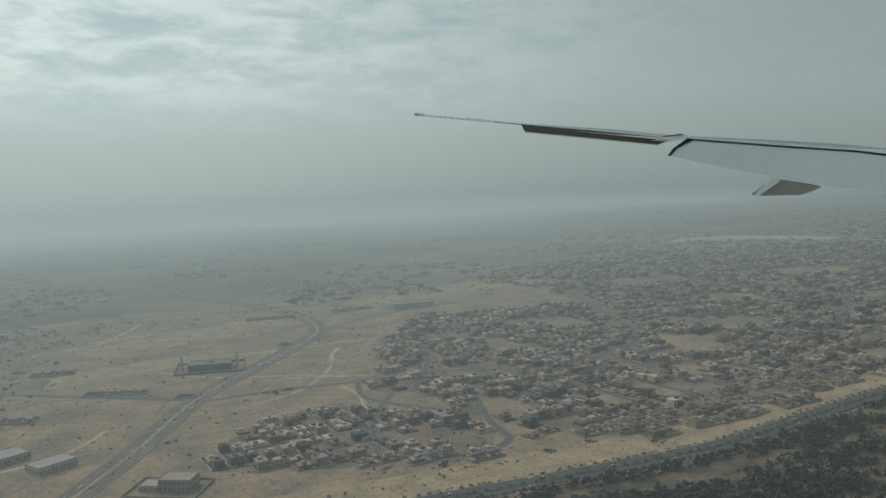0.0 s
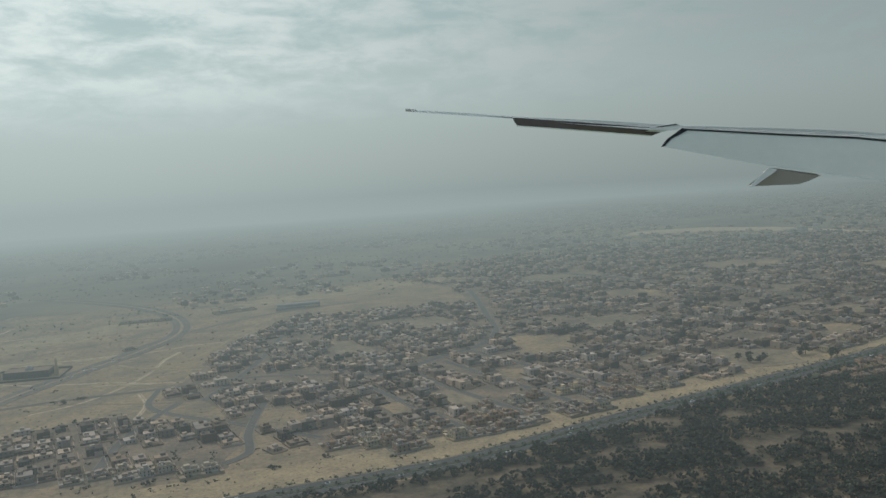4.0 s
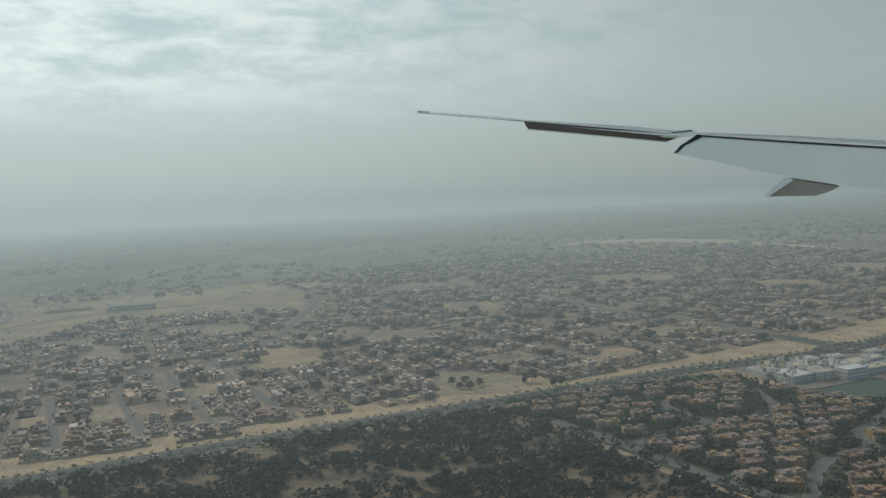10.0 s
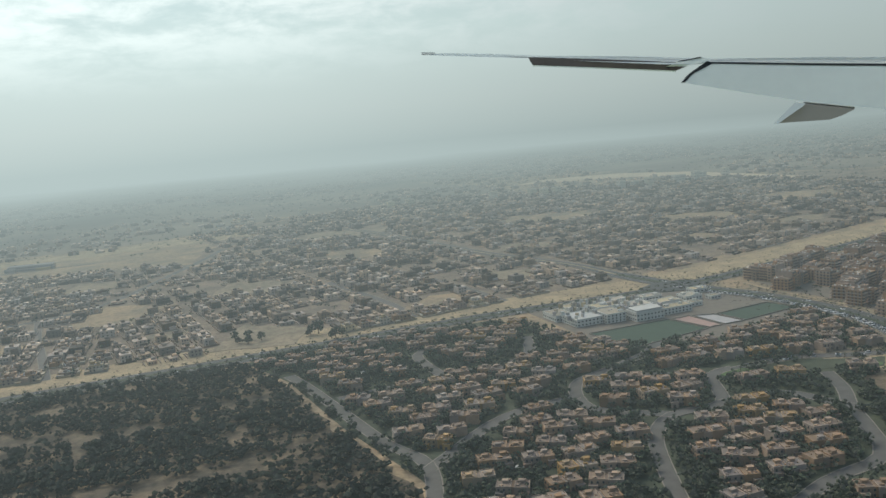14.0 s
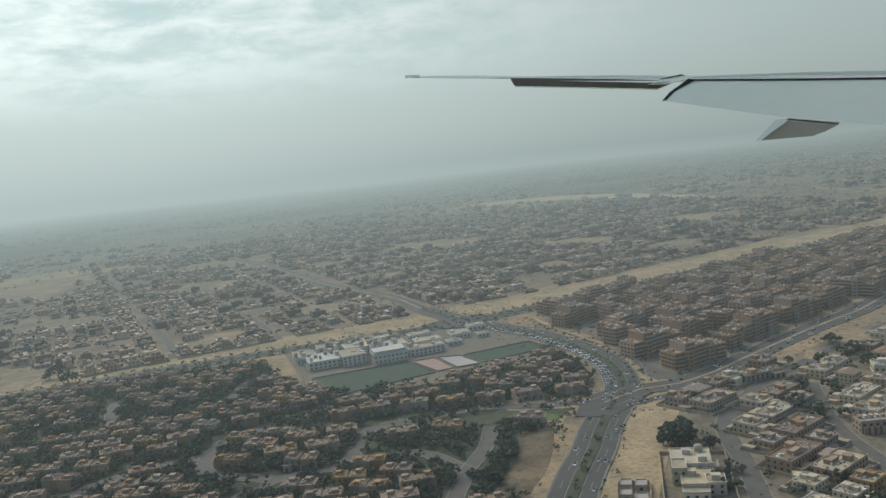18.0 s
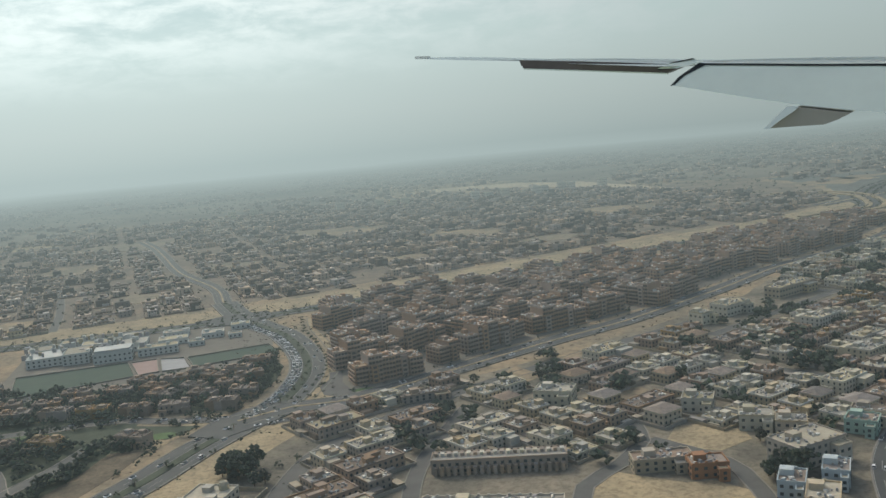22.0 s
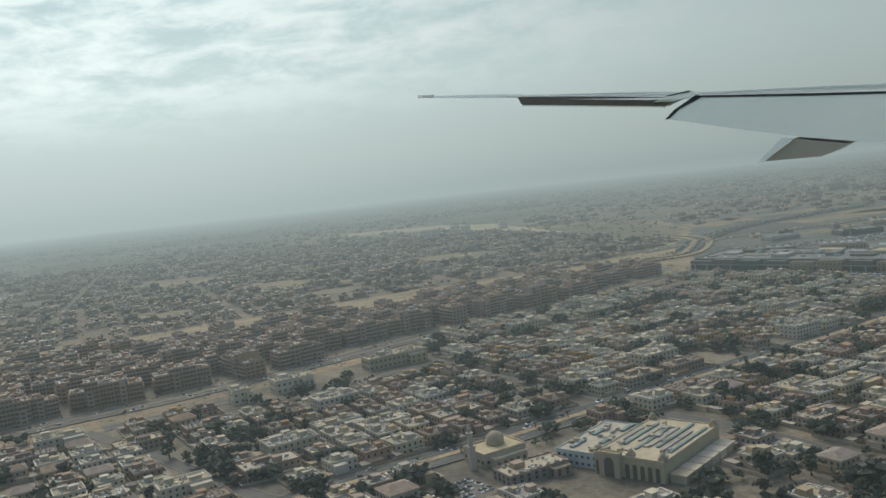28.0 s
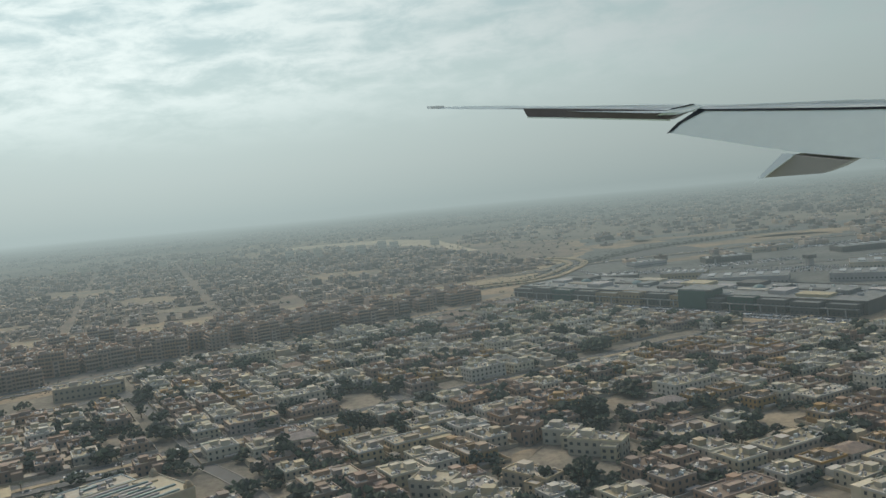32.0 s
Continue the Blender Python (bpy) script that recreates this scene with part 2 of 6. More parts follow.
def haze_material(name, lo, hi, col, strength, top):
    """Painted haze, a glowing see-through surface: clear at y = lo, growing to 'top' cover at y = hi."""
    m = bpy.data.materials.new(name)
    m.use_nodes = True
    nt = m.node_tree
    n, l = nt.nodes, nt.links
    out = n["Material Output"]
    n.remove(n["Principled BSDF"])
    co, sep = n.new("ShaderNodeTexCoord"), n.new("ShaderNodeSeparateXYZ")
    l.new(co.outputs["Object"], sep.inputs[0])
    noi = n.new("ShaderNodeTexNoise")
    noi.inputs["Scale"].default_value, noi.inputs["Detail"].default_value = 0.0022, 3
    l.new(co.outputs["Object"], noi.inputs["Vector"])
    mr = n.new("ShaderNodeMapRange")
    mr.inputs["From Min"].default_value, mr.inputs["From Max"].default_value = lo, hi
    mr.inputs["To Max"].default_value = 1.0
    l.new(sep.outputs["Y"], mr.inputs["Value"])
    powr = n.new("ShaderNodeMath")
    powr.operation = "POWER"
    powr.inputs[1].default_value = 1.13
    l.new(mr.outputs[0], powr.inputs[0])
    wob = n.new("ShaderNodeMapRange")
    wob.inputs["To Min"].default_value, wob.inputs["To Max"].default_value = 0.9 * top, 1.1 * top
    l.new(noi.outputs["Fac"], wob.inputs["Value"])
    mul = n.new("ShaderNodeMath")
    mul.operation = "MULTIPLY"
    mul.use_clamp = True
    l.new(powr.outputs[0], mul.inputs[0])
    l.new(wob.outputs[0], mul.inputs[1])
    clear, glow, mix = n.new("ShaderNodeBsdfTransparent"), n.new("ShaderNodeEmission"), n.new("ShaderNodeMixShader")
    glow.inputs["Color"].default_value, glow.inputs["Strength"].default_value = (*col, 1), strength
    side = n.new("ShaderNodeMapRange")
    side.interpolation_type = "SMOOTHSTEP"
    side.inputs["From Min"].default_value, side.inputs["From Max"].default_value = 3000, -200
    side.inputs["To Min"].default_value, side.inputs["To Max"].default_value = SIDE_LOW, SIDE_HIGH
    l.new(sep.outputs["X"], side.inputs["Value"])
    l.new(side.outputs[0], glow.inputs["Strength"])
    # a thin even glow is added over the near ground too
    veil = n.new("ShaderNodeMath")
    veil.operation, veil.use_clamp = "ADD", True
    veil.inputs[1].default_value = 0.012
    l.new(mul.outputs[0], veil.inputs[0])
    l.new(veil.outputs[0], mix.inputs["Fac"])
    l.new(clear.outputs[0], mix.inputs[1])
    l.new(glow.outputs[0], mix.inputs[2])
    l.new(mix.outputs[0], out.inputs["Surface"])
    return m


def sky_material():
    """The far sky: haze below, thin streaked cloud above, brightest round the sun's side."""
    m = bpy.data.materials.new("far_sky")
    m.use_nodes = True
    nt = m.node_tree
    n, l = nt.nodes, nt.links
    out = n["Material Output"]
    n.remove(n["Principled BSDF"])
    co, sep = n.new("ShaderNodeTexCoord"), n.new("ShaderNodeSeparateXYZ")
    l.new(co.outputs["Object"], sep.inputs[0])
    grad = n.new("ShaderNodeValToRGB")
    mr = n.new("ShaderNodeMapRange")
    mr.inputs["From Min"].default_value, mr.inputs["From Max"].default_value = -40, 1000
    l.new(sep.outputs["Z"], mr.inputs["Value"])
    l.new(mr.outputs[0], grad.inputs["Fac"])
    stops = ((0.049, (0.331, 0.404, 0.399)), (0.10, (0.362, 0.434, 0.425)), (0.18, (0.40, 0.473, 0.461)), (0.28, (0.43, 0.513, 0.50)), (0.42, (0.462, 0.567, 0.557)), (0.7, (0.405, 0.525, 0.54)))
    e = grad.color_ramp.elements
    e[0].position, e[0].color = stops[0][0], (*stops[0][1], 1)
    e[1].position, e[1].color = stops[-1][0], (*stops[-1][1], 1)
    for p, c in stops[1:-1]:
        k = e.new(p)
        k.color = (*c, 1)
    # cloud streaks, stretched along the horizon
    mp = n.new("ShaderNodeMapping")
    mp.inputs["Scale"].default_value = (0.0042, 0.0042, 0.0125)
    mp.inputs["Rotation"].default_value = (0, radians(4), 0)
    l.new(co.outputs["Object"], mp.inputs["Vector"])
    c1 = n.new("ShaderNodeTexNoise")
    c1.inputs["Scale"].default_value, c1.inputs["Detail"].default_value, c1.inputs["Roughness"].default_value = 1.0, 9, 0.62
    c1.inputs["Distortion"].default_value = 0.25
    l.new(mp.outputs[0], c1.inputs["Vector"])
    cr = n.new("ShaderNodeMapRange")
    cr.interpolation_type = "SMOOTHSTEP"
    cr.inputs["From Min"].default_value, cr.inputs["From Max"].default_value = 0.30, 0.66
    l.new(c1.outputs["Fac"], cr.inputs["Value"])
    hi = n.new("ShaderNodeMapRange")
    hi.interpolation_type = "SMOOTHSTEP"
    hi.inputs["From Min"].default_value, hi.inputs["From Max"].default_value = 210, 520
    hi.inputs["To Max"].default_value = 0.9
    l.new(sep.outputs["Z"], hi.inputs["Value"])
    mk = n.new("ShaderNodeMath")
    mk.operation = "MULTIPLY"
    l.new(cr.outputs[0], mk.inputs[0])
    l.new(hi.outputs[0], mk.inputs[1])
    # the sun's side is brighter
    side = n.new("ShaderNodeMapRange")
    side.interpolation_type = "SMOOTHSTEP"
    side.inputs["From Min"].default_value, side.inputs["From Max"].default_value = 3000, -200
    l.new(sep.outputs["X"], side.inputs["Value"])
    cc = n.new("ShaderNodeMixRGB")
    cc.inputs[1].default_value, cc.inputs[2].default_value = (0.43, 0.50, 0.51, 1), (0.70, 0.785, 0.768, 1)
    l.new(side.outputs[0], cc.inputs[0])
    mixc = n.new("ShaderNodeMixRGB")
    l.new(mk.outputs[0], mixc.inputs[0])
    l.new(grad.outputs[0], mixc.inputs[1])
    l.new(cc.outputs[0], mixc.inputs[2])
    br = n.new("ShaderNodeMapRange")
    br.inputs["To Min"].default_value, br.inputs["To Max"].default_value = SIDE_LOW, SIDE_HIGH
    l.new(side.outputs[0], br.inputs["Value"])
    glow = n.new("ShaderNodeEmission")
    l.new(mixc.outputs[0], glow.inputs["Color"])
    l.new(br.outputs[0], glow.inputs["Strength"])
    l.new(glow.outputs[0], out.inputs["Surface"])
    return m


ISLAND_OF = {}


def by_island(m):
    """The same surface, varied piece by piece, for joined far copies."""
    if m.name not in ISLAND_OF:
        c = m.copy()
        nt = c.node_tree
        for n in [q for q in nt.nodes if q.bl_idname == "ShaderNodeObjectInfo"]:
            geo = nt.nodes.new("ShaderNodeNewGeometry")
            for l in list(n.outputs["Random"].links):
                nt.links.new(geo.outputs["Random Per Island"], l.to_socket)
        ISLAND_OF[m.name] = c
    return ISLAND_OF[m.name]


FAR_SKY = sky_material()
HAZE = haze_material("painted_haze", 60, 2050, (0.331, 0.404, 0.399), 1.0, 1.06)

# ---- mesh helpers ----
class Soup:
    """Collects boxes, prisms and strips for one mesh."""

    def __init__(self):
        self.v, self.f, self.mi = [], [], []

    def box(self, x, y, z, sx, sy, sz, ang=0.0, mi=0, taper=1.0):
        c, s = math.cos(ang), math.sin(ang)
        k = len(self.v)
        for dz, t in ((0, 1.0), (sz, taper)):
            for ax, ay in ((-1, -1), (1, -1), (1, 1), (-1, 1)):
                px, py = ax * sx / 2 * t, ay * sy / 2 * t
                self.v.append((x + c * px - s * py, y + s * px + c * py, z + dz))
        self.f += [(k, k + 1, k + 5, k + 4), (k + 1, k + 2, k + 6, k + 5), (k + 2, k + 3, k + 7, k + 6), (k + 3, k, k + 4, k + 7), (k + 4, k + 5, k + 6, k + 7), (k + 3, k + 2, k + 1, k)]
        self.mi += [mi] * 6

    def lathe(self, x, y, rings, n=10, mi=0):
        """rings: (radius, z) from bottom to top."""
        k = len(self.v)
        for r, z in rings:
            for i in range(n):
                a = 2 * math.pi * i / n
                self.v.append((x + r * math.cos(a), y + r * math.sin(a), z))
        for j in range(len(rings) - 1):
            for i in range(n):
                p, q = k + j * n + i, k + j * n + (i + 1) % n
                self.f.append((p, q, q + n, p + n))
        self.f.append(tuple(k + (len(rings) - 1) * n + i for i in range(n)))
        self.f.append(tuple(k + i for i in reversed(range(n))))
        self.mi += [mi] * ((len(rings) - 1) * n + 2)

    def prism(self, outline, z0, z1, mi=0):
        k, n = len(self.v), len(outline)
        self.v += [(x, y, z0) for x, y in outline] + [(x, y, z1) for x, y in outline]
        self.f += [(k + i, k + (i + 1) % n, k + n + (i + 1) % n, k + n + i) for i in range(n)]
        self.mi += [mi] * n
        if n < 24:
            caps = [tuple(range(k + n, k + 2 * n)), tuple(reversed(range(k, k + n)))]
        else:
            tri = geometry.tessellate_polygon([[Vector((x, y, 0)) for x, y in outline]])
            caps = []
            for a, b, c in tri:
                (ax, ay), (bx, by), (cx, cy) = outline[a], outline[b], outline[c]
                up = (bx - ax) * (cy - ay) - (by - ay) * (cx - ax) > 0
                caps.append((k + n + a, k + n + b, k + n + c) if up else (k + n + c, k + n + b, k + n + a))
        self.f += caps
        self.mi += [mi] * len(caps)

    def clump(self, x, y, z, r, rng, mi=0):
        """A small ragged leaf clump of eight faces."""
        k = len(self.v)
        j = lambda: r * rng.uniform(0.65, 1.3)
        self.v += [(x + j(), y, z), (x - j(), y, z), (x, y + j(), z + r * rng.uniform(-.3, .3)), (x, y - j(), z + r * rng.uniform(-.3, .3)), (x + r * rng.uniform(-.4, .4), y, z + j() * .8), (x, y + r * rng.uniform(-.4, .4), z - j() * .7)]
        self.f += [(k + a, k + b, k + c) for a, b, c in ((0, 2, 4), (2, 1, 4), (1, 3, 4), (3, 0, 4), (2, 0, 5), (1, 2, 5), (3, 1, 5), (0, 3, 5))]
        self.mi += [mi] * 8

    def mesh(self, name, *mats):
        me = bpy.data.meshes.new(name)
        me.from_pydata(self.v, [], self.f)
        for m in mats:
            me.materials.append(m)
        me.polygons.foreach_set("material_index", self.mi)
        me.update()
        return me


def part(name, soup, material, parent, label=""):
    mats = material if isinstance(material, (list, tuple)) else (material,)
    ob = new(name, soup.mesh(name, *mats) if isinstance(soup, Soup) else soup)
    if parent:
        ob.parent = parent
    if label:
        ob["label"] = label
    return ob


def thing(name, label, category, group="", m=None):
    ob = new(name)
    ob.empty_display_size = 0.5
    if m is not None:
        ob.matrix_basis = m
    return tagged(ob, label, category, group)


def solid(name, soup, material, label, category, kind="structure", group=""):
    mats = material if isinstance(material, (list, tuple)) else (material,)
    return tagged(new(name, soup.mesh(name, *mats)), label, category, group, kind)


def smooth_line(pts, step=6.0):
    """A Catmull-Rom line through the points, in even steps."""
    p = [np.array(q, float) for q in pts]
    p = [2 * p[0] - p[1]] + p + [2 * p[-1] - p[-2]]
    out = []
    for a, b, c, d in zip(p, p[1:], p[2:], p[3:]):
        n = max(1, int(np.linalg.norm(c - b) / step))
        for i in range(n):
            t = i / n
            out.append(0.5 * (2 * b + (c - a) * t + (2 * a - 5 * b + 4 * c - d) * t * t + (3 * b - a - 3 * c + d) * t ** 3))
    return np.array(out + [p[-2]])


def normals_of(line):
    d = np.gradient(line, axis=0)
    d /= np.linalg.norm(d, axis=1)[:, None] + 1e-9
    return np.stack([-d[:, 1], d[:, 0]], 1)


def band(soup, line, off, width, z0, z1, mi=0):
    """A slab of the given width along a line, shifted sideways by off (to its left)."""
    nn = normals_of(line)
    a, b = line + nn * (off + width / 2), line + nn * (off - width / 2)
    k, n = len(soup.v), len(line)
    for i in range(n):
        soup.v += [(*a[i], z0), (*a[i], z1), (*b[i], z1), (*b[i], z0)]
    for i in range(n - 1):
        q = k + 4 * i
        soup.f += [(q + 1, q + 2, q + 6, q + 5), (q, q + 1, q + 5, q + 4), (q + 2, q + 3, q + 7, q + 6)]
        soup.mi += [mi] * 3


def inside(x, y, poly):
    r = False
    for (ax, ay), (bx, by) in zip(poly, poly[1:] + poly[:1]):
        if (ay > y) != (by > y) and x < (bx - ax) * (y - ay) / (by - ay) + ax:
            r = not r
    return r


CLEAR = []          # sampled road points with their clearance


def keep_clear(line, r):
    CLEAR.append(np.column_stack([line, np.full(len(line), r)]))


BARE = []           # bare lots, kept free of houses and trees


def is_free(x, y, margin=0.0):
    c = CLEAR_ALL
    if any(inside(x, y, q) for q in BARE):
        return False
    return bool(np.all((c[:, 0] - x) ** 2 + (c[:, 1] - y) ** 2 > (c[:, 2] + margin) ** 2))


# ---- ground, haze and sky ----
g = Soup()
g.v = [(x, y, 0) for x in (-4600, 5600) for y in (-1500, 4800)]
g.f, g.mi = [(0, 2, 3, 1)], [0]
solid("ground", g, SAND, "pale desert sand plain with darker dusty patches", "ground")

sk = Soup()
N = 60
for i in range(N + 1):
    a = radians(-75 + 150 * i / N)
    for z in (-20, 1500):
        sk.v.append((600 + 3050 * math.sin(a), 3050 * math.cos(a), z))
sk.f = [(2 * i, 2 * i + 2, 2 * i + 3, 2 * i + 1) for i in range(N)]
sk.mi = [0] * N
solid("backdrop_sky", sk, FAR_SKY, "hazy pale teal sky with thin streaked cloud", "sky")

# haze: a flat emissive sheet standing in for light scattered by dust
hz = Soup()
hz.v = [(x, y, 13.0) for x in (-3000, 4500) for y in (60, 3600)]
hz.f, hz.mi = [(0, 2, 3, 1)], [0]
solid("backdrop_haze", hz, HAZE, "flat glowing sheet painted as grey haze over the plain", "haze")

# ---- roads ----
MAIN = smooth_line([(-420, 372), (-150, 348), (60, 337), (168, 334), (249, 333), (289, 335), (342, 346), (403, 359), (473, 371), (555, 386), (632, 400), (700, 406), (745, 411), (790, 424), (860, 450), (930, 477), (1015, 508), (1105, 546), (1190, 592), (1232, 668), (1300, 740), (1420, 800)])
LEFT = smooth_line([(-70, 300), (-42, 355), (-10, 410), (22, 469), (62, 553), (108, 618), (160, 685), (191, 746), (190, 830), (154, 928), (60, 1060)])
CROSS = smooth_line([(696, 44), (714, 103), (730, 148), (746, 183), (758, 205), (767, 224), (776, 239), (786, 256), (792, 275), (795, 300), (792, 328), (781, 366), (768, 391), (752, 425), (738, 466)])
CROSS_NORTH = smooth_line([(738, 466), (724, 520), (686, 604), (652, 708), (628, 780), (600, 850)])
FRONT = smooth_line([(776, 247), (785, 252), (793, 256), (808, 256), (828, 265), (848, 278), (872, 293), (897, 308), (925, 323), (946, 338), (986, 367), (1030, 403), (1074, 428), (1118, 458), (1160, 494), (1200, 535), (1222, 570)])
AVENUE = smooth_line([(926, 120), (944, 158), (968, 184), (1000, 206), (1044, 231), (1084, 257), (1150, 298), (1230, 350), (1300, 385)])
LOOP = smooth_line([(752, 60), (767, 105), (778, 132), (786, 154), (790, 166), (795, 182), (798, 195), (806, 214), (829, 237), (846, 250), (888, 276), (952, 312)])
CURVE = smooth_line([(300, 505), (353, 536), (383, 551), (413, 590), (435, 659), (462, 748), (475, 800)])
SIDE = smooth_line([(790, 402), (793, 376), (800, 346), (805, 322), (806, 298), (802, 278), (798, 264)])
SLIP = smooth_line([(778, 240), (787, 242), (795, 244), (803, 246), (814, 252)])
GATE = smooth_line([(779, 249), (763, 253), (751, 256), (735, 262), (718, 261), (704, 258)])
TRACK = smooth_line([(69, 549), (110, 552), (165, 548), (230, 545), (300, 505)])
TRACK_B = smooth_line([(69, 549), (20, 585), (-60, 640)])
TRACK_C = smooth_line([(165, 548), (160, 500), (205, 440), (235, 400)])
TRACK_D = smooth_line([(113, 612), (160, 700), (240, 770), (330, 800), (430, 790)])
HIGHWAY = smooth_line([(1172, 626), (1216, 649), (1260, 668), (1302, 674), (1342, 684), (1394, 698), (1464, 700), (1610, 686), (1890, 636)])
RAMP = smooth_line([(1230, 670), (1224, 629), (1240, 581), (1282, 569), (1330, 562), (1410, 556), (1590, 536)])
CANAL = smooth_line([(1132, 569), (1164, 581), (1193, 587), (1214, 622), (1228, 672), (1216, 711), (1181, 731)])
STREET_A = smooth_line([(560, 560), (590, 470), (600, 420)])
STREET_B = smooth_line([(610, 580), (640, 490), (655, 432)])
STREET_C = smooth_line([(905, 287), (935, 258), (973, 215), (990, 200)])
STREET_D = smooth_line([(1007, 363), (1041, 318), (1085, 252)])
STREET_F = smooth_line([(950, 288), (1027, 338), (1085, 375), (1142, 409)])
STREET_G = smooth_line([(1083, 249), (1113, 212), (1142, 147)])
STREET_H = smooth_line([(1142, 289), (1118, 337), (1080, 392)])

STREET_L = smooth_line([(175, 508), (157, 477), (140, 438), (129, 392)])
STREET_M = smooth_line([(222, 487), (212, 457), (203, 424), (199, 394), (186, 384)])
STREET_N = smooth_line([(188, 504), (225, 572), (254, 646), (275, 700)])
STREET_O = smooth_line([(303, 376), (301, 390), (290, 446), (283, 480)])
STREET_P = smooth_line([(340, 384), (337, 401), (324, 456), (318, 500)])
STREET_Q = smooth_line([(374, 386), (371, 395), (355, 469), (345, 520)])
STREET_R = smooth_line([(412, 386), (410, 394), (391, 463), (382, 495), (372, 539)])
STREET_I = smooth_line([(861, 129), (866, 151), (870, 166), (882, 177), (887, 183), (892, 191), (894, 205)])
STREET_J = smooth_line([(894, 191), (907, 171), (908, 158), (907, 146), (904, 124)])
STREET_K = smooth_line([(822, 139), (827, 164), (830, 184), (836, 204), (849, 235)])

for line, w in ((STREET_O, 0), (STREET_P, 0), (STREET_Q, 0), (STREET_R, 0), (STREET_L, 0), (STREET_M, 0), (STREET_N, 0), (STREET_I, 2.2), (STREET_J, 2.2), (STREET_K, 2.2), (MAIN, 9), (LEFT, 7), (CROSS, 9.5), (HIGHWAY, 6), (RAMP, 4), (CANAL, 5), (FRONT, 7), (AVENUE, 6.5), (CROSS_NORTH, 4.5), (LOOP, 3.2), (CURVE, 3.5), (SIDE, 1.8), (SLIP, 2), (GATE, 3.5), (TRACK, 3), (TRACK_C, 3), (STREET_A, -1), (STREET_B, -1), (STREET_C, 2.2), (STREET_D, 2.2),  (STREET_F, 2), (STREET_G, 2.2), (STREET_H, 2.2)):
    keep_clear(line, w)


DUALS = []


def dual_road(name, line, lane, gap, label, green=True, surface=None):
    """Two carriageways with kerbs and a planted median."""
    r = Soup()
    DUALS.append(name)
    up = 0.10 + 0.035 * len(DUALS)
    for s in (-1, 1):
        band(r, line, s * (gap / 2 + lane / 2), lane, 0.0, up, 0)
        band(r, line, s * (gap / 2 + lane + 0.25), 0.4, 0.0, up + 0.12, 1)
        for q in (0.06, 0.97):
            band(r, line, s * (gap / 2 + lane * q), 0.16, 0.05, up + 0.012, 2)
        for i in range(0, len(line) - 1, 2):
            band(r, line[i:i + 2], s * (gap / 2 + lane * .5), 0.16, 0.05, up + 0.012, 2)
    solid(name, r, (surface or ASPHALT, KERB, LINE), label, "road")
    md = Soup()
    band(md, line, 0, gap - 0.1, 0.0, up + 0.14, 0)
    solid(name + "_median", md, LAWN if green else VERGE, "raised kerbed median strip of the dual road", "median")


SINGLES = []


def single_road(name, line, w, label, material=None):
    r = Soup()
    SINGLES.append(name)
    up = 0.004 * len(SINGLES)
    band(r, line, 0, w, 0.0, 0.05 + up, 0)
    for s in (-1, 1):
        band(r, line, s * (w / 2 + 0.2), 0.35, 0.0, 0.16 + up * .5, 1)
    solid(name, r, (material or STREET, KERB), label, "road")


dual_road("road_main", MAIN, 5.0, 3.2, "grey dual carriageway with a green planted median")
dual_road("road_left", LEFT, 6.4, 2.0, "dusty grey dual road bending through open sand", False, DUSTY_ROAD)
dual_road("road_cross", CROSS, 5.2, 3.4, "dark asphalt dual carriageway crossing the junction")
dual_road("road_cross_north", CROSS_NORTH, 3.9, 1.2, "dark dual road running north through the town", False)
dual_road("road_front", FRONT, 4.8, 1.2, "busy dual carriageway below the apartment blocks", False)
dual_road("road_avenue", AVENUE, 4.2, 2.6, "dual avenue with a sandy median among white houses", False)
single_road("road_loop", LOOP, 5.5, "curving grey street beside the open sand")
single_road("road_curve", CURVE, 5.0, "pale grey street curving through the town")
single_road("pavement_side", SIDE, 2.6, "pale sandy footway curving round the apartment blocks", VERGE)
single_road("road_slip", SLIP, 3.4, "short slip road lined with waiting cars", ASPHALT)
single_road("road_gate", GATE, 5.0, "entrance road of the villa compound")
for i, (line, w) in enumerate(((TRACK, 3.6), (TRACK_B, 4), (TRACK_C, 3.6), (TRACK_D, 4.5))):
    single_road("road_track_%d" % (i + 1), line, w, "dusty service road across the sand", PAVING if i == 3 else STREET)
for i, line in enumerate((STREET_A, STREET_B, STREET_C, STREET_D, STREET_F, STREET_G, STREET_H, STREET_I, STREET_J, STREET_K, STREET_L, STREET_M, STREET_N, STREET_O, STREET_P, STREET_Q, STREET_R)):
    single_road("road_street_%d" % (i + 1), line, 4.2, "narrow grey residential street")
dual_road("road_highway", HIGHWAY, 5.0, 2.4, "hazy dual highway behind the mall", False)
single_road("road_ramp", RAMP, 6.0, "grey curving slip road behind the mall", ASPHALT)
# bright sandy banks of the drainage channel
cn = Soup()
for o in (-5.5, 5.5):
    band(cn, CANAL, o, 5.0, 0.0, 0.9)
solid("ground_channel_banks", cn, VERGE, "bright sandy banks beside a curving channel", "bank")
cb = Soup()
band(cb, CANAL, 0, 6.0, 0.0, 0.1)
solid("ground_channel_bed", cb, STREET, "grey dry bed of the curving channel", "channel")
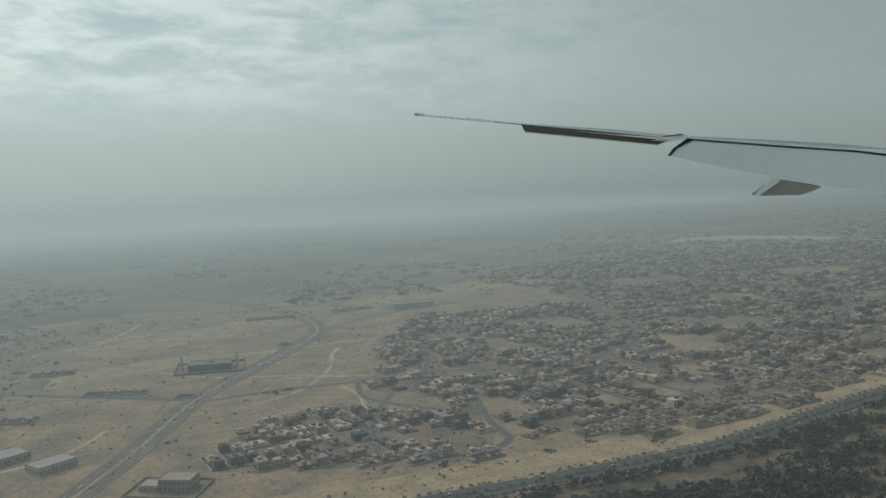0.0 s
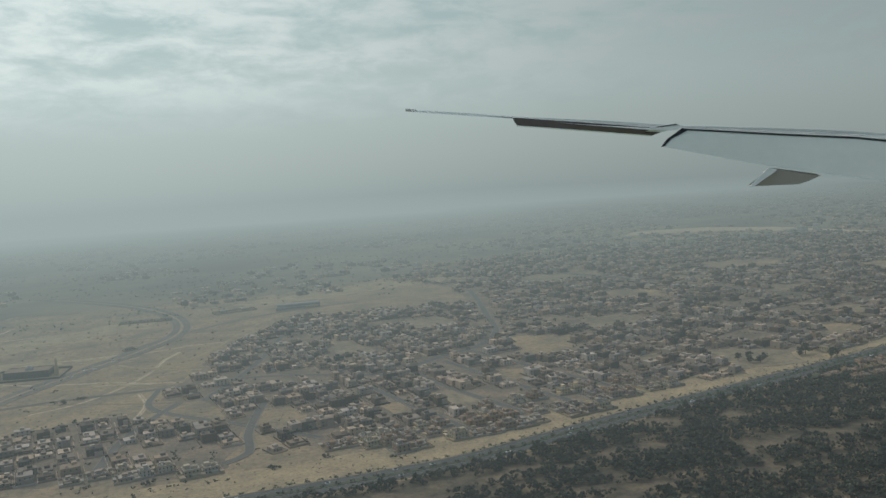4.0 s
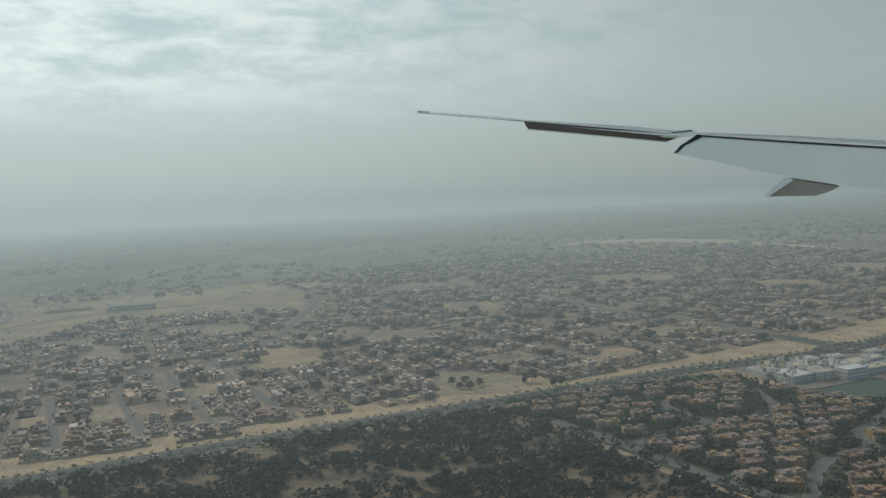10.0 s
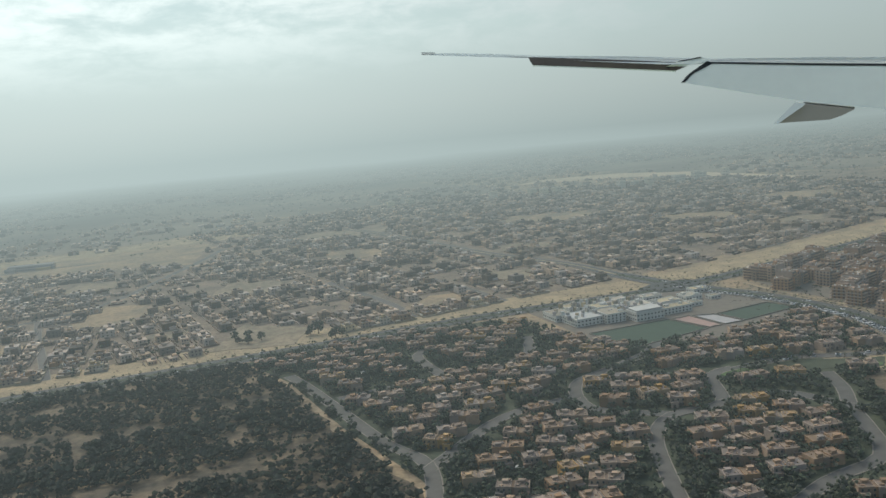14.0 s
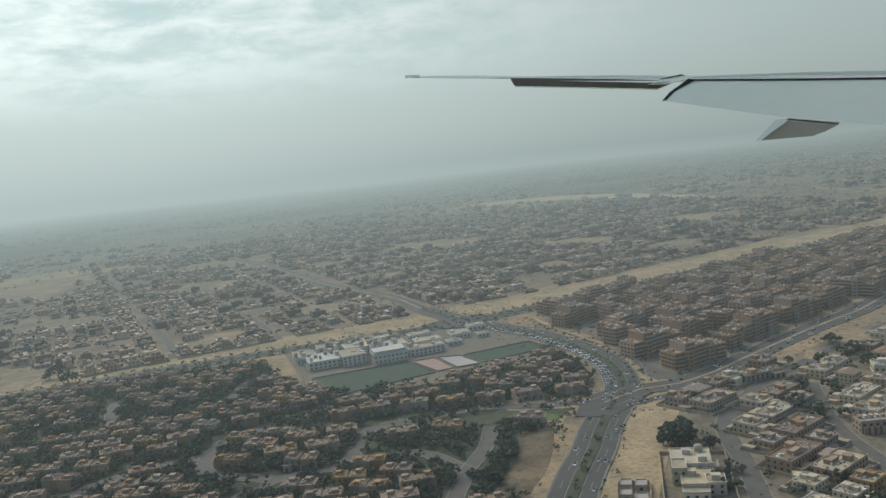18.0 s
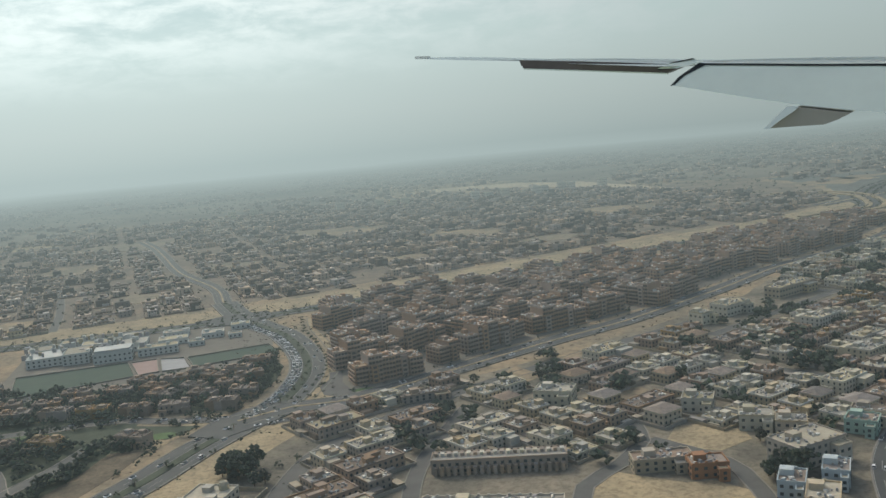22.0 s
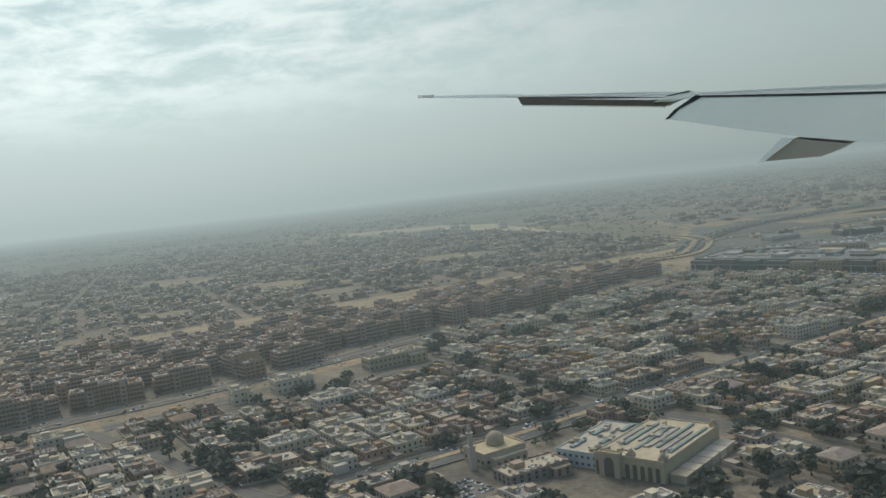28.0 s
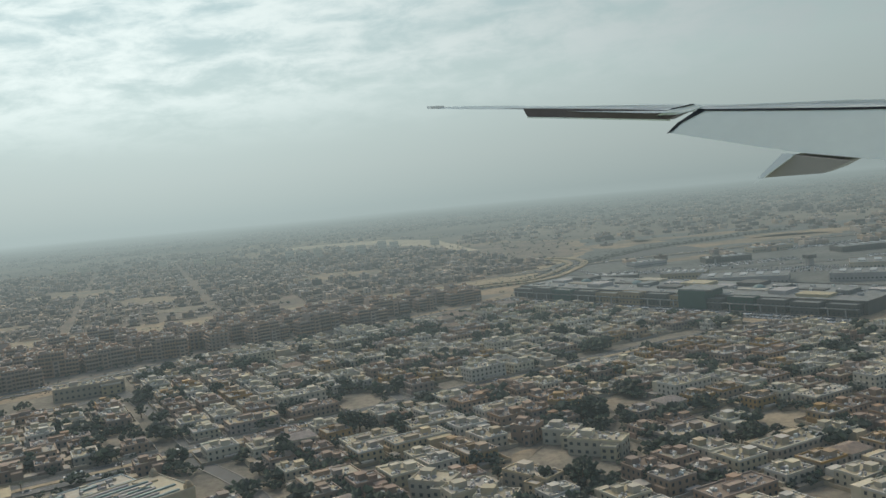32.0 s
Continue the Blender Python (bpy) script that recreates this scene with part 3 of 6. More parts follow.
# wheel tracks worn into the open sand
for i, pts in enumerate(([(-60, 610), (3, 593), (48, 574), (103, 546), (162, 514), (209, 501), (265, 481)], [(95, 535), (126, 584), (192, 631), (265, 757), (325, 837), (410, 908)], [(140, 623), (200, 597), (232, 590)], [(60, 690), (100, 720), (150, 735), (185, 720)],
                         [(130, 600), (150, 565), (178, 560), (186, 590), (160, 612)], [(-120, 700), (-40, 690), (20, 700), (70, 740), (120, 760)], [(-100, 470), (-70, 520), (-20, 560), (20, 590)], [(20, 500), (60, 545), (90, 600)], [(205, 765), (240, 790), (300, 775), (420, 750)], [(-40, 430), (10, 470), (50, 520)])):
    tk = Soup()
    ln = smooth_line(pts)
    for o in (-0.9, 0.9):
        band(tk, ln, o, 1.0, 0.0, 0.05 + 0.003 * i)
    solid("ground_wheel_track_%d" % (i + 1), tk, VERGE if i % 3 else SAND_DARK, "wheel track worn into open sand", "track")
trk = random.Random(23)
for i in range(34):
    x, y, a = trk.uniform(-150, 230), trk.uniform(400, 900), trk.choice((.5, .9, 2.4, 1.2, .1))
    pts = []
    for k in range(trk.randrange(4, 8)):
        pts.append((x, y))
        a += trk.uniform(-.4, .4)
        x, y = x + math.cos(a) * 28, y + math.sin(a) * 28
    ln = smooth_line(pts)
    tk = Soup()
    for o in (-0.8, 0.8):
        band(tk, ln, o, trk.choice((.7, .9, 1.4)), 0.0, 0.005 + 0.0002 * i)
    solid("ground_faint_track_%d" % (i + 1), tk, (VERGE, SAND_DARK, BRIGHT_SAND)[i % 3], "faint wheel track across open sand", "track")
# turning yard in front of the corner apartment block
ty = Soup()
ty.prism([(804, 294), (809, 296), (809, 280), (813, 266), (826, 268), (826, 262), (812, 260), (803, 266), (801, 276), (804, 285)], 0.0, 0.09)
solid("pavement_turning_yard", ty, STREET, "grey turning yard before the corner apartment block", "pavement")
# junction deck, where the roads meet
jd = Soup()
jd.prism([(762, 237), (773, 231), (787, 242), (796, 252), (790, 264), (777, 259), (767, 248)], 0.0, 0.36)
jd.prism([(742, 403), (758, 399), (772, 413), (766, 429), (746, 428), (732, 418)], 0.0, 0.364)
solid("road_junction", jd, ASPHALT, "asphalt junction area where the dual roads meet", "road")

# ---- verges and plots of ground ----
vg = Soup()
band(vg, MAIN[20:], 22, 27, 0.0, 0.03)
band(vg, CROSS[:45], -15, 16, 0.0, 0.026)
band(vg, CROSS[:38], 17.5, 7, 0.0, 0.027)
solid("ground_verge", vg, VERGE, "bright raked sand verge along the road", "sand")
TOWN = [(56, 414), (50, 436), (70, 466), (109, 497), (131, 495), (164, 470), (186, 446), (200, 470), (188, 504), (163, 516), (210, 633), (249, 703), (283, 750), (428, 738), (470, 830), (430, 930), (520, 1020), (760, 1060), (1010, 1010), (1230, 900), (1240, 760), (1190, 640), (1110, 585), (1010, 560), (890, 512), (800, 476), (735, 455), (660, 432), (576, 412), (450, 386), (350, 369), (262, 360), (246, 376), (228, 385), (236, 470), (212, 470), (205, 437), (189, 379), (174, 371), (141, 386), (116, 391)]
WHITE = [(790, 236), (850, 264), (905, 294), (970, 334), (1034, 392), (1078, 416), (1120, 444), (1165, 484), (1182, 486), (1236, 424), (1300, 352), (1420, 262), (1420, 60), (1180, 60), (1000, 90), (900, 60), (760, 60), (740, 110), (770, 190)]
COMPOUND = [(508, 369), (555, 377), (632, 390), (644, 382), (660, 344), (673, 310), (727, 304), (780, 325), (785, 312), (784, 292), (778, 272), (769, 262), (742, 268), (742, 246), (754, 246), (742, 208), (721, 162), (695, 92), (640, 60), (592, 60), (566, 200), (546, 258), (528, 326)]
SCRUB = [(-420, 362), (-150, 338), (60, 328), (168, 325), (249, 324), (289, 326), (342, 337), (403, 350), (473, 362), (506, 368), (524, 326), (542, 258), (562, 200), (588, 60), (100, 60), (-300, 150)]
APTS = [(796, 404), (798, 372), (806, 340), (809, 312), (809, 290), (806, 276), (812, 265), (834, 272), (860, 296), (898, 320), (940, 345), (986, 379), (1026, 413), (1066, 438), (1112, 470), (1150, 503), (1176, 540), (1110, 528), (1015, 488), (930, 458), (860, 430), (820, 412)]
FAR = [(-1500, 905), (-300, 860), (80, 930), (190, 930), (300, 900), (425, 935), (515, 1026), (760, 1066), (840, 1080), (830, 1180), (760, 1350), (1010, 1250), (1060, 1060), (1240, 905), (1300, 860), (1900, 800), (3600, 800), (3600, 3000), (-1500, 3000)]
LEFT_SCRUB = [(-500, 640), (-120, 560), (-30, 600), (0, 690), (-40, 760), (40, 850), (-60, 900), (-500, 880)]
SCHOOL = [(658, 399), (667, 344), (673, 310), (727, 304), (779, 322), (776, 360), (762, 400), (738, 412)]


def rough(poly, step=9.0, amp=4.0, seed=0.0):
    """A polygon with its edges frayed, for natural soil borders."""
    out = []
    for (ax, ay), (bx, by) in zip(poly, poly[1:] + poly[:1]):
        n = max(1, int(math.hypot(bx - ax, by - ay) / step))
        n = min(n, 60)
        for i in range(n):
            x, y = ax + (bx - ax) * i / n, ay + (by - ay) * i / n
            k = amp * (1 + max(0.0, y - 700) * .005)
            out.append((x + k * noise.noise(Vector((x * .05, y * .05, seed))) * 2, y + k * noise.noise(Vector((x * .05, y * .05, seed + 9))) * 2))
    return out


EAST = [(1192, 592), (1205, 540), (1240, 500), (1300, 470), (1420, 420), (1700, 420), (1900, 640), (1900, 1010), (1330, 905), (1250, 880), (1250, 760), (1200, 645)]
for i, (poly, m, lab, cat) in enumerate(((rough(TOWN), TOWN_SOIL, "dusty grey-beige soil between town houses", "soil"), (rough(WHITE, 9, 2), DISTRICT_SOIL, "dusty sand and paving between white houses", "soil"), (COMPOUND, LAWN, "dark green gardens of the villa compound", "garden"), (rough(SCRUB, 9, 2), SCRUB_SOIL, "brown scrub ground with dry bushes", "scrub"), (APTS, PAVING, "paved yards between the apartment blocks", "paving"), (SCHOOL, PAVING, "paved school grounds beside the road", "paving"), (rough(EAST, 9, 3), LOT, "grey dusty lots beyond the mall", "soil"), (rough(FAR, 12, 6), FAR_SOIL, "far grey-green scrub plain fading into haze", "plain"), (rough(LEFT_SCRUB, 12, 4), SAND_DARK, "dusty grey scrub beside the open sand", "plain"))):
    p = Soup()
    p.prism(poly, -0.5, 0.012 + 0.004 * i)
    solid("ground_plot_%d" % (i + 1), p, m, lab, cat)

# bare lots of pale sand, and a far bright strip of sand
for i, (poly, m, lab) in enumerate((([(871, 166), (879, 173), (887, 167), (894, 161), (900, 161), (905, 153), (903, 131), (869, 137), (869, 150)], VERGE, "bare lot of bright rippled sand"), ([(897, 185), (904, 198), (911, 198), (919, 190), (919, 183), (908, 178)], VERGE, "bare sandy lot between houses"), ([(895, 234), (906, 237), (910, 225), (898, 221)], SAND, "bare sandy lot between houses"), ([(863, 265), (872, 276), (880, 261), (870, 253)], SAND, "bare sandy lot beside the street"),
                                     ([(886, 285), (905, 298), (912, 286), (896, 268)], SAND, "bare sandy lot beside the street"), ([(741, 229), (753, 228), (743, 201), (732, 180), (719, 180), (731, 202)], SCRUB_SOIL, "bare brown strip beside the hedges"), ([(866, 1145), (920, 1186), (1030, 1160), (1095, 1075), (1150, 870), (1122, 870), (1066, 1020), (1010, 1092), (920, 1128)], BRIGHT_SAND, "far strip of bright bare sand"),
                                     ([(1235, 249), (1252, 253), (1248, 235), (1234, 238)], SAND_DARK, "bare sandy lot beside the avenue"), ([(1195, 271), (1204, 279), (1212, 273), (1204, 262)], SAND, "bare sandy lot between houses"), ([(1167, 221), (1175, 234), (1181, 237), (1176, 224), (1170, 215)], SAND, "bare sandy lot between houses"), ([(1152, 185), (1158, 196), (1169, 189), (1165, 176)], SAND, "bare sandy lot beside dark trees"), ([(965, 150), (973, 165), (981, 169), (988, 156), (983, 140)], VERGE, "bare sandy lot beside the avenue"),
                                     *((poly, SAND_DARK if k % 2 else SAND, "bare walled lot of pale sand in the town") for k, poly in enumerate(([(279, 416), (292, 414), (289, 439), (277, 440)], [(311, 419), (327, 418), (327, 448), (309, 449)], [(395, 505), (433, 500), (452, 548), (411, 569)], [(447, 446), (468, 442), (478, 464), (456, 471)], [(359, 450), (377, 451), (382, 472), (361, 484)], [(287, 576), (314, 571), (310, 618), (287, 634)], [(329, 766), (453, 724), (457, 782), (378, 819)],
                                       [(488, 402), (531, 394), (545, 426), (505, 456)], [(590, 434), (626, 441), (641, 468), (615, 472)], [(690, 609), (742, 605), (749, 623), (709, 635)], [(800, 569), (849, 556), (860, 578), (820, 588)], [(480, 560), (520, 548), (532, 590), (492, 606)], [(560, 660), (610, 650), (622, 690), (575, 706)], [(660, 500), (690, 492), (700, 520), (668, 530)], [(860, 660), (920, 640), (935, 680), (880, 700)], [(540, 800), (620, 780), (640, 830), (560, 850)], [(740, 760), (820, 740), (836, 790), (760, 812)], [(930, 590), (965, 582), (975, 604), (940, 614)], [(1000, 720), (1070, 700), (1085, 750), (1015, 770)], [(360, 640), (395, 630), (404, 670), (368, 684)]))))):
    if i != 6:
        BARE.append(poly)
    p = Soup()
    p.prism(rough(poly, 4, .8 if i < 12 else 2.4, i * 3.0), -0.4, 0.075 + 0.004 * i)
    solid("ground_lot_%d" % (i + 1), p, m, lab, "sand")

# long pale streaks of blown sand on the open plain, and the lawn beside the compound entrance
streaks = Soup()
for i, poly in enumerate(([(-14, 764), (79, 797), (170, 826), (172, 790), (85, 740), (-3, 722)], [(252, 873), (383, 910), (528, 931), (507, 887), (374, 857), (251, 828)], [(-26, 667), (53, 693), (104, 692), (100, 660), (43, 650), (-23, 634)])):
    streaks.prism(rough(poly, 8, 5, i * 5.0), -0.4, 0.06 + 0.004 * i)
solid("ground_sand_streaks", streaks, VERGE, "pale streaks of blown sand on the plain", "sand")
ENTRY_LAWN = [(764, 247), (751, 251), (735, 257), (718, 256), (712, 250), (716, 244), (738, 243), (756, 237)]
BARE.append(ENTRY_LAWN)
lw = Soup()
lw.prism(ENTRY_LAWN, 0.0, 0.1)
solid("ground_entry_lawn", lw, LAWN, "mown lawn beside the compound entrance road", "lawn")

CLEAR_ALL = np.concatenate(CLEAR)
rng = random.Random(7)


# ---- the wing: built in its own span / depth / height frame, then stood out on the haze horizon ----
# It cannot ride along with the moving camera, so it stands once, far off and at matching apparent size.
WING_AT = pose(1000, 2555, 280, -0.93, -1.0, -34.94) @ Matrix.Scale(1.009, 4)


def panel(outline, thick, lean=0.0, top=None, near=0.0):
    """A solid panel: outline in span and height; it leans towards the viewer by lean times its drop below the line top(span)."""
    s = Soup()
    n = len(outline)
    line = top or (lambda a: max(q[1] for q in outline))
    front = [(a, near - lean * max(0.0, line(a) - b), b) for a, b in outline]
    s.v = front + [(a, d + thick, b + thick * 0.04) for a, d, b in front]
    s.f = [tuple(range(n)), tuple(reversed(range(n, 2 * n)))] + [(i, n + i, n + (i + 1) % n, (i + 1) % n) for i in range(n)]
    s.mi = [0] * (n + 2)
    return s


def top_line(a):
    """Height of the wing's crest along the span."""
    return float(np.interp(a, (0, 294, 574, 780, 1044, 1231, 1420), (3, -40, -75, -106, -133, -155, -186)))


def span_line(a):
    """Height of the wing's rear edge along the span."""
    return -116 - (a - 798) * 0.127 if a > 798 else -0.145 * a


def build_wing():
    w = thing("aircraft_wing", "pale grey airliner wing with lowered flap", "aircraft wing", m=WING_AT)
    part("wing_skin", panel([(0, 3), (140, -16), (294, -40), (574, -75), (780, -106), (1044, -133), (1231, -155), (1420, -186), (1420, -204), (1231, -170), (1044, -147), (798, -117), (766, -120), (690, -112), (500, -82), (320, -50), (133, -23), (0, -3)], 150, 5.0, top_line, 60), WING_TOP, w)
    part("skin_seam", panel([(180, -27), (574, -82), (790, -110), (1044, -139), (1420, -192), (1420, -192.8), (1044, -139.8), (790, -110.8), (574, -82.8), (180, -27.7)], 2, 5.0, top_line, 58), WING_UNDER, w)
    part("wing_tip_cap", panel([(-8, 5), (8, 3), (8, -5), (-8, -3)], 60, 0, None, -2), WING_METAL, w, "bright bare metal tip")
    part("aileron", panel([(316, -48), (500, -75), (700, -106), (752, -116), (708, -129), (500, -97), (328, -71), (322, -63)], 40, 0.0, None, -6), WING_SHADE, w, "drooped aileron with its shade painted brown")
    part("aileron_edge", panel([(328, -71), (500, -97), (708, -129), (708, -132), (500, -100), (328, -74)], 20, 0, None, -8), WING_GREY, w)
    part("spoiler", panel([(690, -117), (723, -107), (776, -103), (800, -113), (770, -119), (735, -122)], 10, 1.0, None, -9), WING_GREY, w)
    part("spoiler_gap", panel([(688, -118), (723, -106), (774, -102), (778, -104), (726, -109), (694, -121)], 6, 0, None, -14), WING_SEAM, w)
    part("flap", panel([(802, -122), (1044, -154), (1231, -177), (1420, -212), (1420, -298), (1300, -292), (1231, -280), (1043, -243), (915, -211), (736, -163), (757, -143)], 60, 0.9, span_line, -12), WING_GREY, w, "smooth pale flap")
    part("flap_gap", panel([(790, -115), (800, -117.5), (1044, -149.5), (1231, -172.5), (1420, -206), (1420, -212), (1231, -177.5), (1044, -154.5), (804, -122.5), (760, -143), (741, -162), (731, -164), (748, -143)], 8, 0.9, span_line, -14), WING_SEAM, w, "dark strip for the flap gap, with painted edge shade")
    # one fairing in two colours: shaded face brownish, lit side pale
    part("flap_track_fairing", panel([(1016, -243), (1126, -266), (1098, -278), (1056, -290), (1017, -299), (977, -306), (950, -308), (944, -304), (943, -295), (978, -270)], 90, 0, None, -118), WING_UNDER, w, "canoe-shaped fairing with its shade painted brownish")
    part("fairing_side", panel([(1000, -238), (1022, -243), (1016, -249), (987, -267), (956, -288), (943, -296), (948, -287), (968, -267), (990, -247)], 12, 0.4, None, -121), WING_TOP, w, "fairing side painted bright as its lit face")
    return w


build_wing()


# ---- houses ----
def ring(s, sx, sy, z, h, t, x=0.0, y=0.0):
    """A wall ring, as four butted pieces."""
    s.box(x, y - sy / 2 + t / 2, z, sx, t, h)
    s.box(x, y + sy / 2 - t / 2, z, sx, t, h)
    s.box(x - sx / 2 + t / 2, y, z, t, sy - 2 * t, h)
    s.box(x + sx / 2 - t / 2, y, z, t, sy - 2 * t, h)


def window_rows(w, sx, sy, x, y, z0, floors, fh, pitch, parent, material, tall=0.8, wide=0.55, sides=(0, 1, 2, 3), name="window_panes"):
    """The small panes of a building, each set proud of its wall, joined as they are too small to pick apart."""
    s = Soup()
    for side in sides:
        run, off = (sx, sy / 2) if side % 2 == 0 else (sy, sx / 2)
        a = (0, math.pi / 2, math.pi, -math.pi / 2)[side]
        c, q = math.cos(a), math.sin(a)
        n = max(1, int(run / pitch))
        for fl, i in itertools.product(range(floors), range(n)):
            px, py = (i + 0.5) / n * run - run / 2, -off - 0.02
            s.box(x + c * px - q * py, y + q * px + c * py, z0 + fl * fh + fh * 0.3, wide, 0.1, tall, a)
    tagged(part(name, s, material, parent), kind="stuff")


def villa_house(label, wall, roof, sx, sy, floors, seed, tiled=False, plot=True, group="houses of the white district", category="house", name="house"):
    """A flat-roofed Gulf house: body, wing, parapet, roof, stair room, tank, window rows, plot wall and gate."""
    r = random.Random(seed)
    fh = 1.6
    h = floors * fh
    t = thing(name, label, category, group)
    s = Soup()
    s.box(0, 0, 0, sx, sy, h)
    wx, wy = sx * r.uniform(0.35, 0.5), sy * 0.35
    side = r.choice((-1, 1))
    s.box(side * (sx / 2 - wx / 2 - 0.4), -sy / 2 - wy / 2 + 0.03, 0, wx, wy, h * (0.98 if floors == 1 or r.random() < .5 else 0.52))
    s.box(-side * (sx / 2 - 0.2), sy * 0.15, 0, 1.8, sy * 0.5, h * 0.55)
    part("wall_body", s, wall, t)
    s = Soup()
    ring(s, sx + 0.16, sy + 0.16, h, 0.5, 0.28)
    part("parapet", s, PARAPET if wall in (WHITE_WALL, CREAM_WALL) and "town" not in group else wall, t)
    if tiled:
        s = Soup()
        k = 0.4
        s.v = [(-sx / 2 - k, -sy / 2 - k, h + .5), (sx / 2 + k, -sy / 2 - k, h + .5), (sx / 2 + k, sy / 2 + k, h + .5), (-sx / 2 - k, sy / 2 + k, h + .5), (-sx / 4, 0, h + 1.7), (sx / 4, 0, h + 1.7)]
        s.f = [(0, 1, 5, 4), (1, 2, 5), (2, 3, 4, 5), (3, 0, 4), (3, 2, 1, 0)]
        s.mi = [0] * 5
        part("roof", s, TILE_ROOF, t, "low hipped red clay tile roof")
    else:
        s = Soup()
        s.box(0, 0, h - 0.02, sx - 0.4, sy - 0.4, 0.14)
        part("roof", s, roof, t)
        s = Soup()
        rx, ry = r.uniform(-.25, .25) * sx, r.uniform(0, .28) * sy
        s.box(rx, ry, h + 0.1, 2.4, 2.2, 1.5)
        s.box(rx, ry, h + 1.6, 2.7, 2.5, 0.16)
        part("stair_room", s, wall, t)
        s = Soup()
        s.lathe(-rx * 0.8, -ry * 0.6, ((0.5, h + .12), (0.5, h + .85), (0.3, h + 1.0)), 8)
        part("water_tank", s, TANK, t)
        s = Soup()
        for i in range(int(sx * 2.4)):
            s.box(r.uniform(-.44, .44) * sx, r.uniform(-.44, .44) * sy, h + .12, r.uniform(.3, .9), r.uniform(.3, .7), r.uniform(.25, .7), r.random(), i % 3 % 2)
        tagged(part("roof_clutter", s, (CONCRETE, TANK), t), kind="stuff")
        s = Soup()
        ux, uy = -rx * .9 or 1.5, ry - .35 * sy
        s.box(ux, uy, h + .1, sx * r.uniform(.2, .34), sy * r.uniform(.2, .3), 1.2)
        ring(s, sx * .3, sy * .3, h + 1.3, .2, .2, ux, uy)
        part("roof_room", s, wall, t)
    window_rows(t, sx, sy, 0, 0, 0, floors, fh, 1.7, t, GLASS, 0.75, 0.6)
    if plot:
        s = Soup()
        ring(s, sx + 4.4, sy + 5.6, 0, 0.95, 0.2, 0, -0.5)
        part("plot_wall", s, PLOT_WALL, t)
        s = Soup()
        for side, wide, deep in ((-1, r.uniform(1.6, 2.4), r.uniform(2, 4)), (1, r.uniform(1.4, 2.2), r.uniform(2, 5))):
            s.box(side * (sx / 2 + 2.0 - wide / 2), -sy / 2 - 3.1 + deep / 2 + .2, 0, wide, deep, 1.35)
            s.box(side * (sx / 2 + 2.0 - wide / 2), -sy / 2 - 3.1 + deep / 2 + .2, 1.35, wide + .2, deep + .2, .12)
        s.box(r.uniform(-.3, .3) * sx, sy / 2 + 1.5, 0, sx * .5, 1.4, 1.3)
        tagged(part("annexes", s, PLOT_WALL, t), kind="stuff")
    return t


def compound_villa(label, wall, seed, group="twin villas of the compound"):
    """Stepped twin villa: blocks of several heights, arched porch, terrace walls and chimneys."""
    r = random.Random(seed)
    t = thing("villa", label, "villa", group)
    for i, (x, y, sx, sy, h) in enumerate(((-3.2, 0.4, 5.2, 6.4, 3.7), (3.2, 0, 5.2, 6.0, 3.55), (0, .5, 4.4, 5.4, 3.3), (-4.6, -3.6, 3.0, 2.2, 2.1), (4.6, -3.5, 3.0, 2.2, 2.15))):
        x += r.uniform(-.3, .3)
        s = Soup()
        s.box(x, y, 0, sx, sy, h)
        ring(s, sx + .1, sy + .1, h, 0.35, 0.22, x, y)
        s.box(x, y, h - .02, sx - .4, sy - .4, 0.12, 0, 1)
        part("wall_block", s, (wall, VILLA_ROOF), t)
    for x in (-3.4, 3.0):
        s = Soup()
        x += r.uniform(-.8, .8)
        s.box(x, 1.3, 3.6, 1.9, 1.7, 1.1)
        s.box(x, 1.3, 4.7, 2.15, 1.95, 0.16)
        s.box(x + 1.4, 2.2, 3.6, .6, .6, 1.0)
        s.box(x - 1.2, -1.2, 3.6, 1.2, .8, .55)
        for q in range(5):
            s.box(x + r.uniform(-2.2, 2.2), r.uniform(-2.4, 2.6), 3.55, r.uniform(.3, .8), r.uniform(.3, .8), r.uniform(.4, .9), r.random())
        part("roof_room", s, wall, t)
    s = Soup()
    for x, y in ((-4.6, -4.72), (4.6, -4.62), (-1.9, -2.83), (2.0, -3.03)):
        k = len(s.v)
        s.prism([(x - .55, 0), (x + .55, 0), (x + .55, 1.1), (x + .3, 1.5), (x - .3, 1.5), (x - .55, 1.1)], y - .03, y + .08)
        s.v[k:] = [(a, c, b) for a, b, c in s.v[k:]]
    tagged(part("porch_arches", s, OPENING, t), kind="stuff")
    window_rows(t, 11.6, 6.2, 0, 0.2, 0.1, 2, 1.8, 1.9, t, GLASS, 0.8, 0.6, (0, 1, 3))
    return t


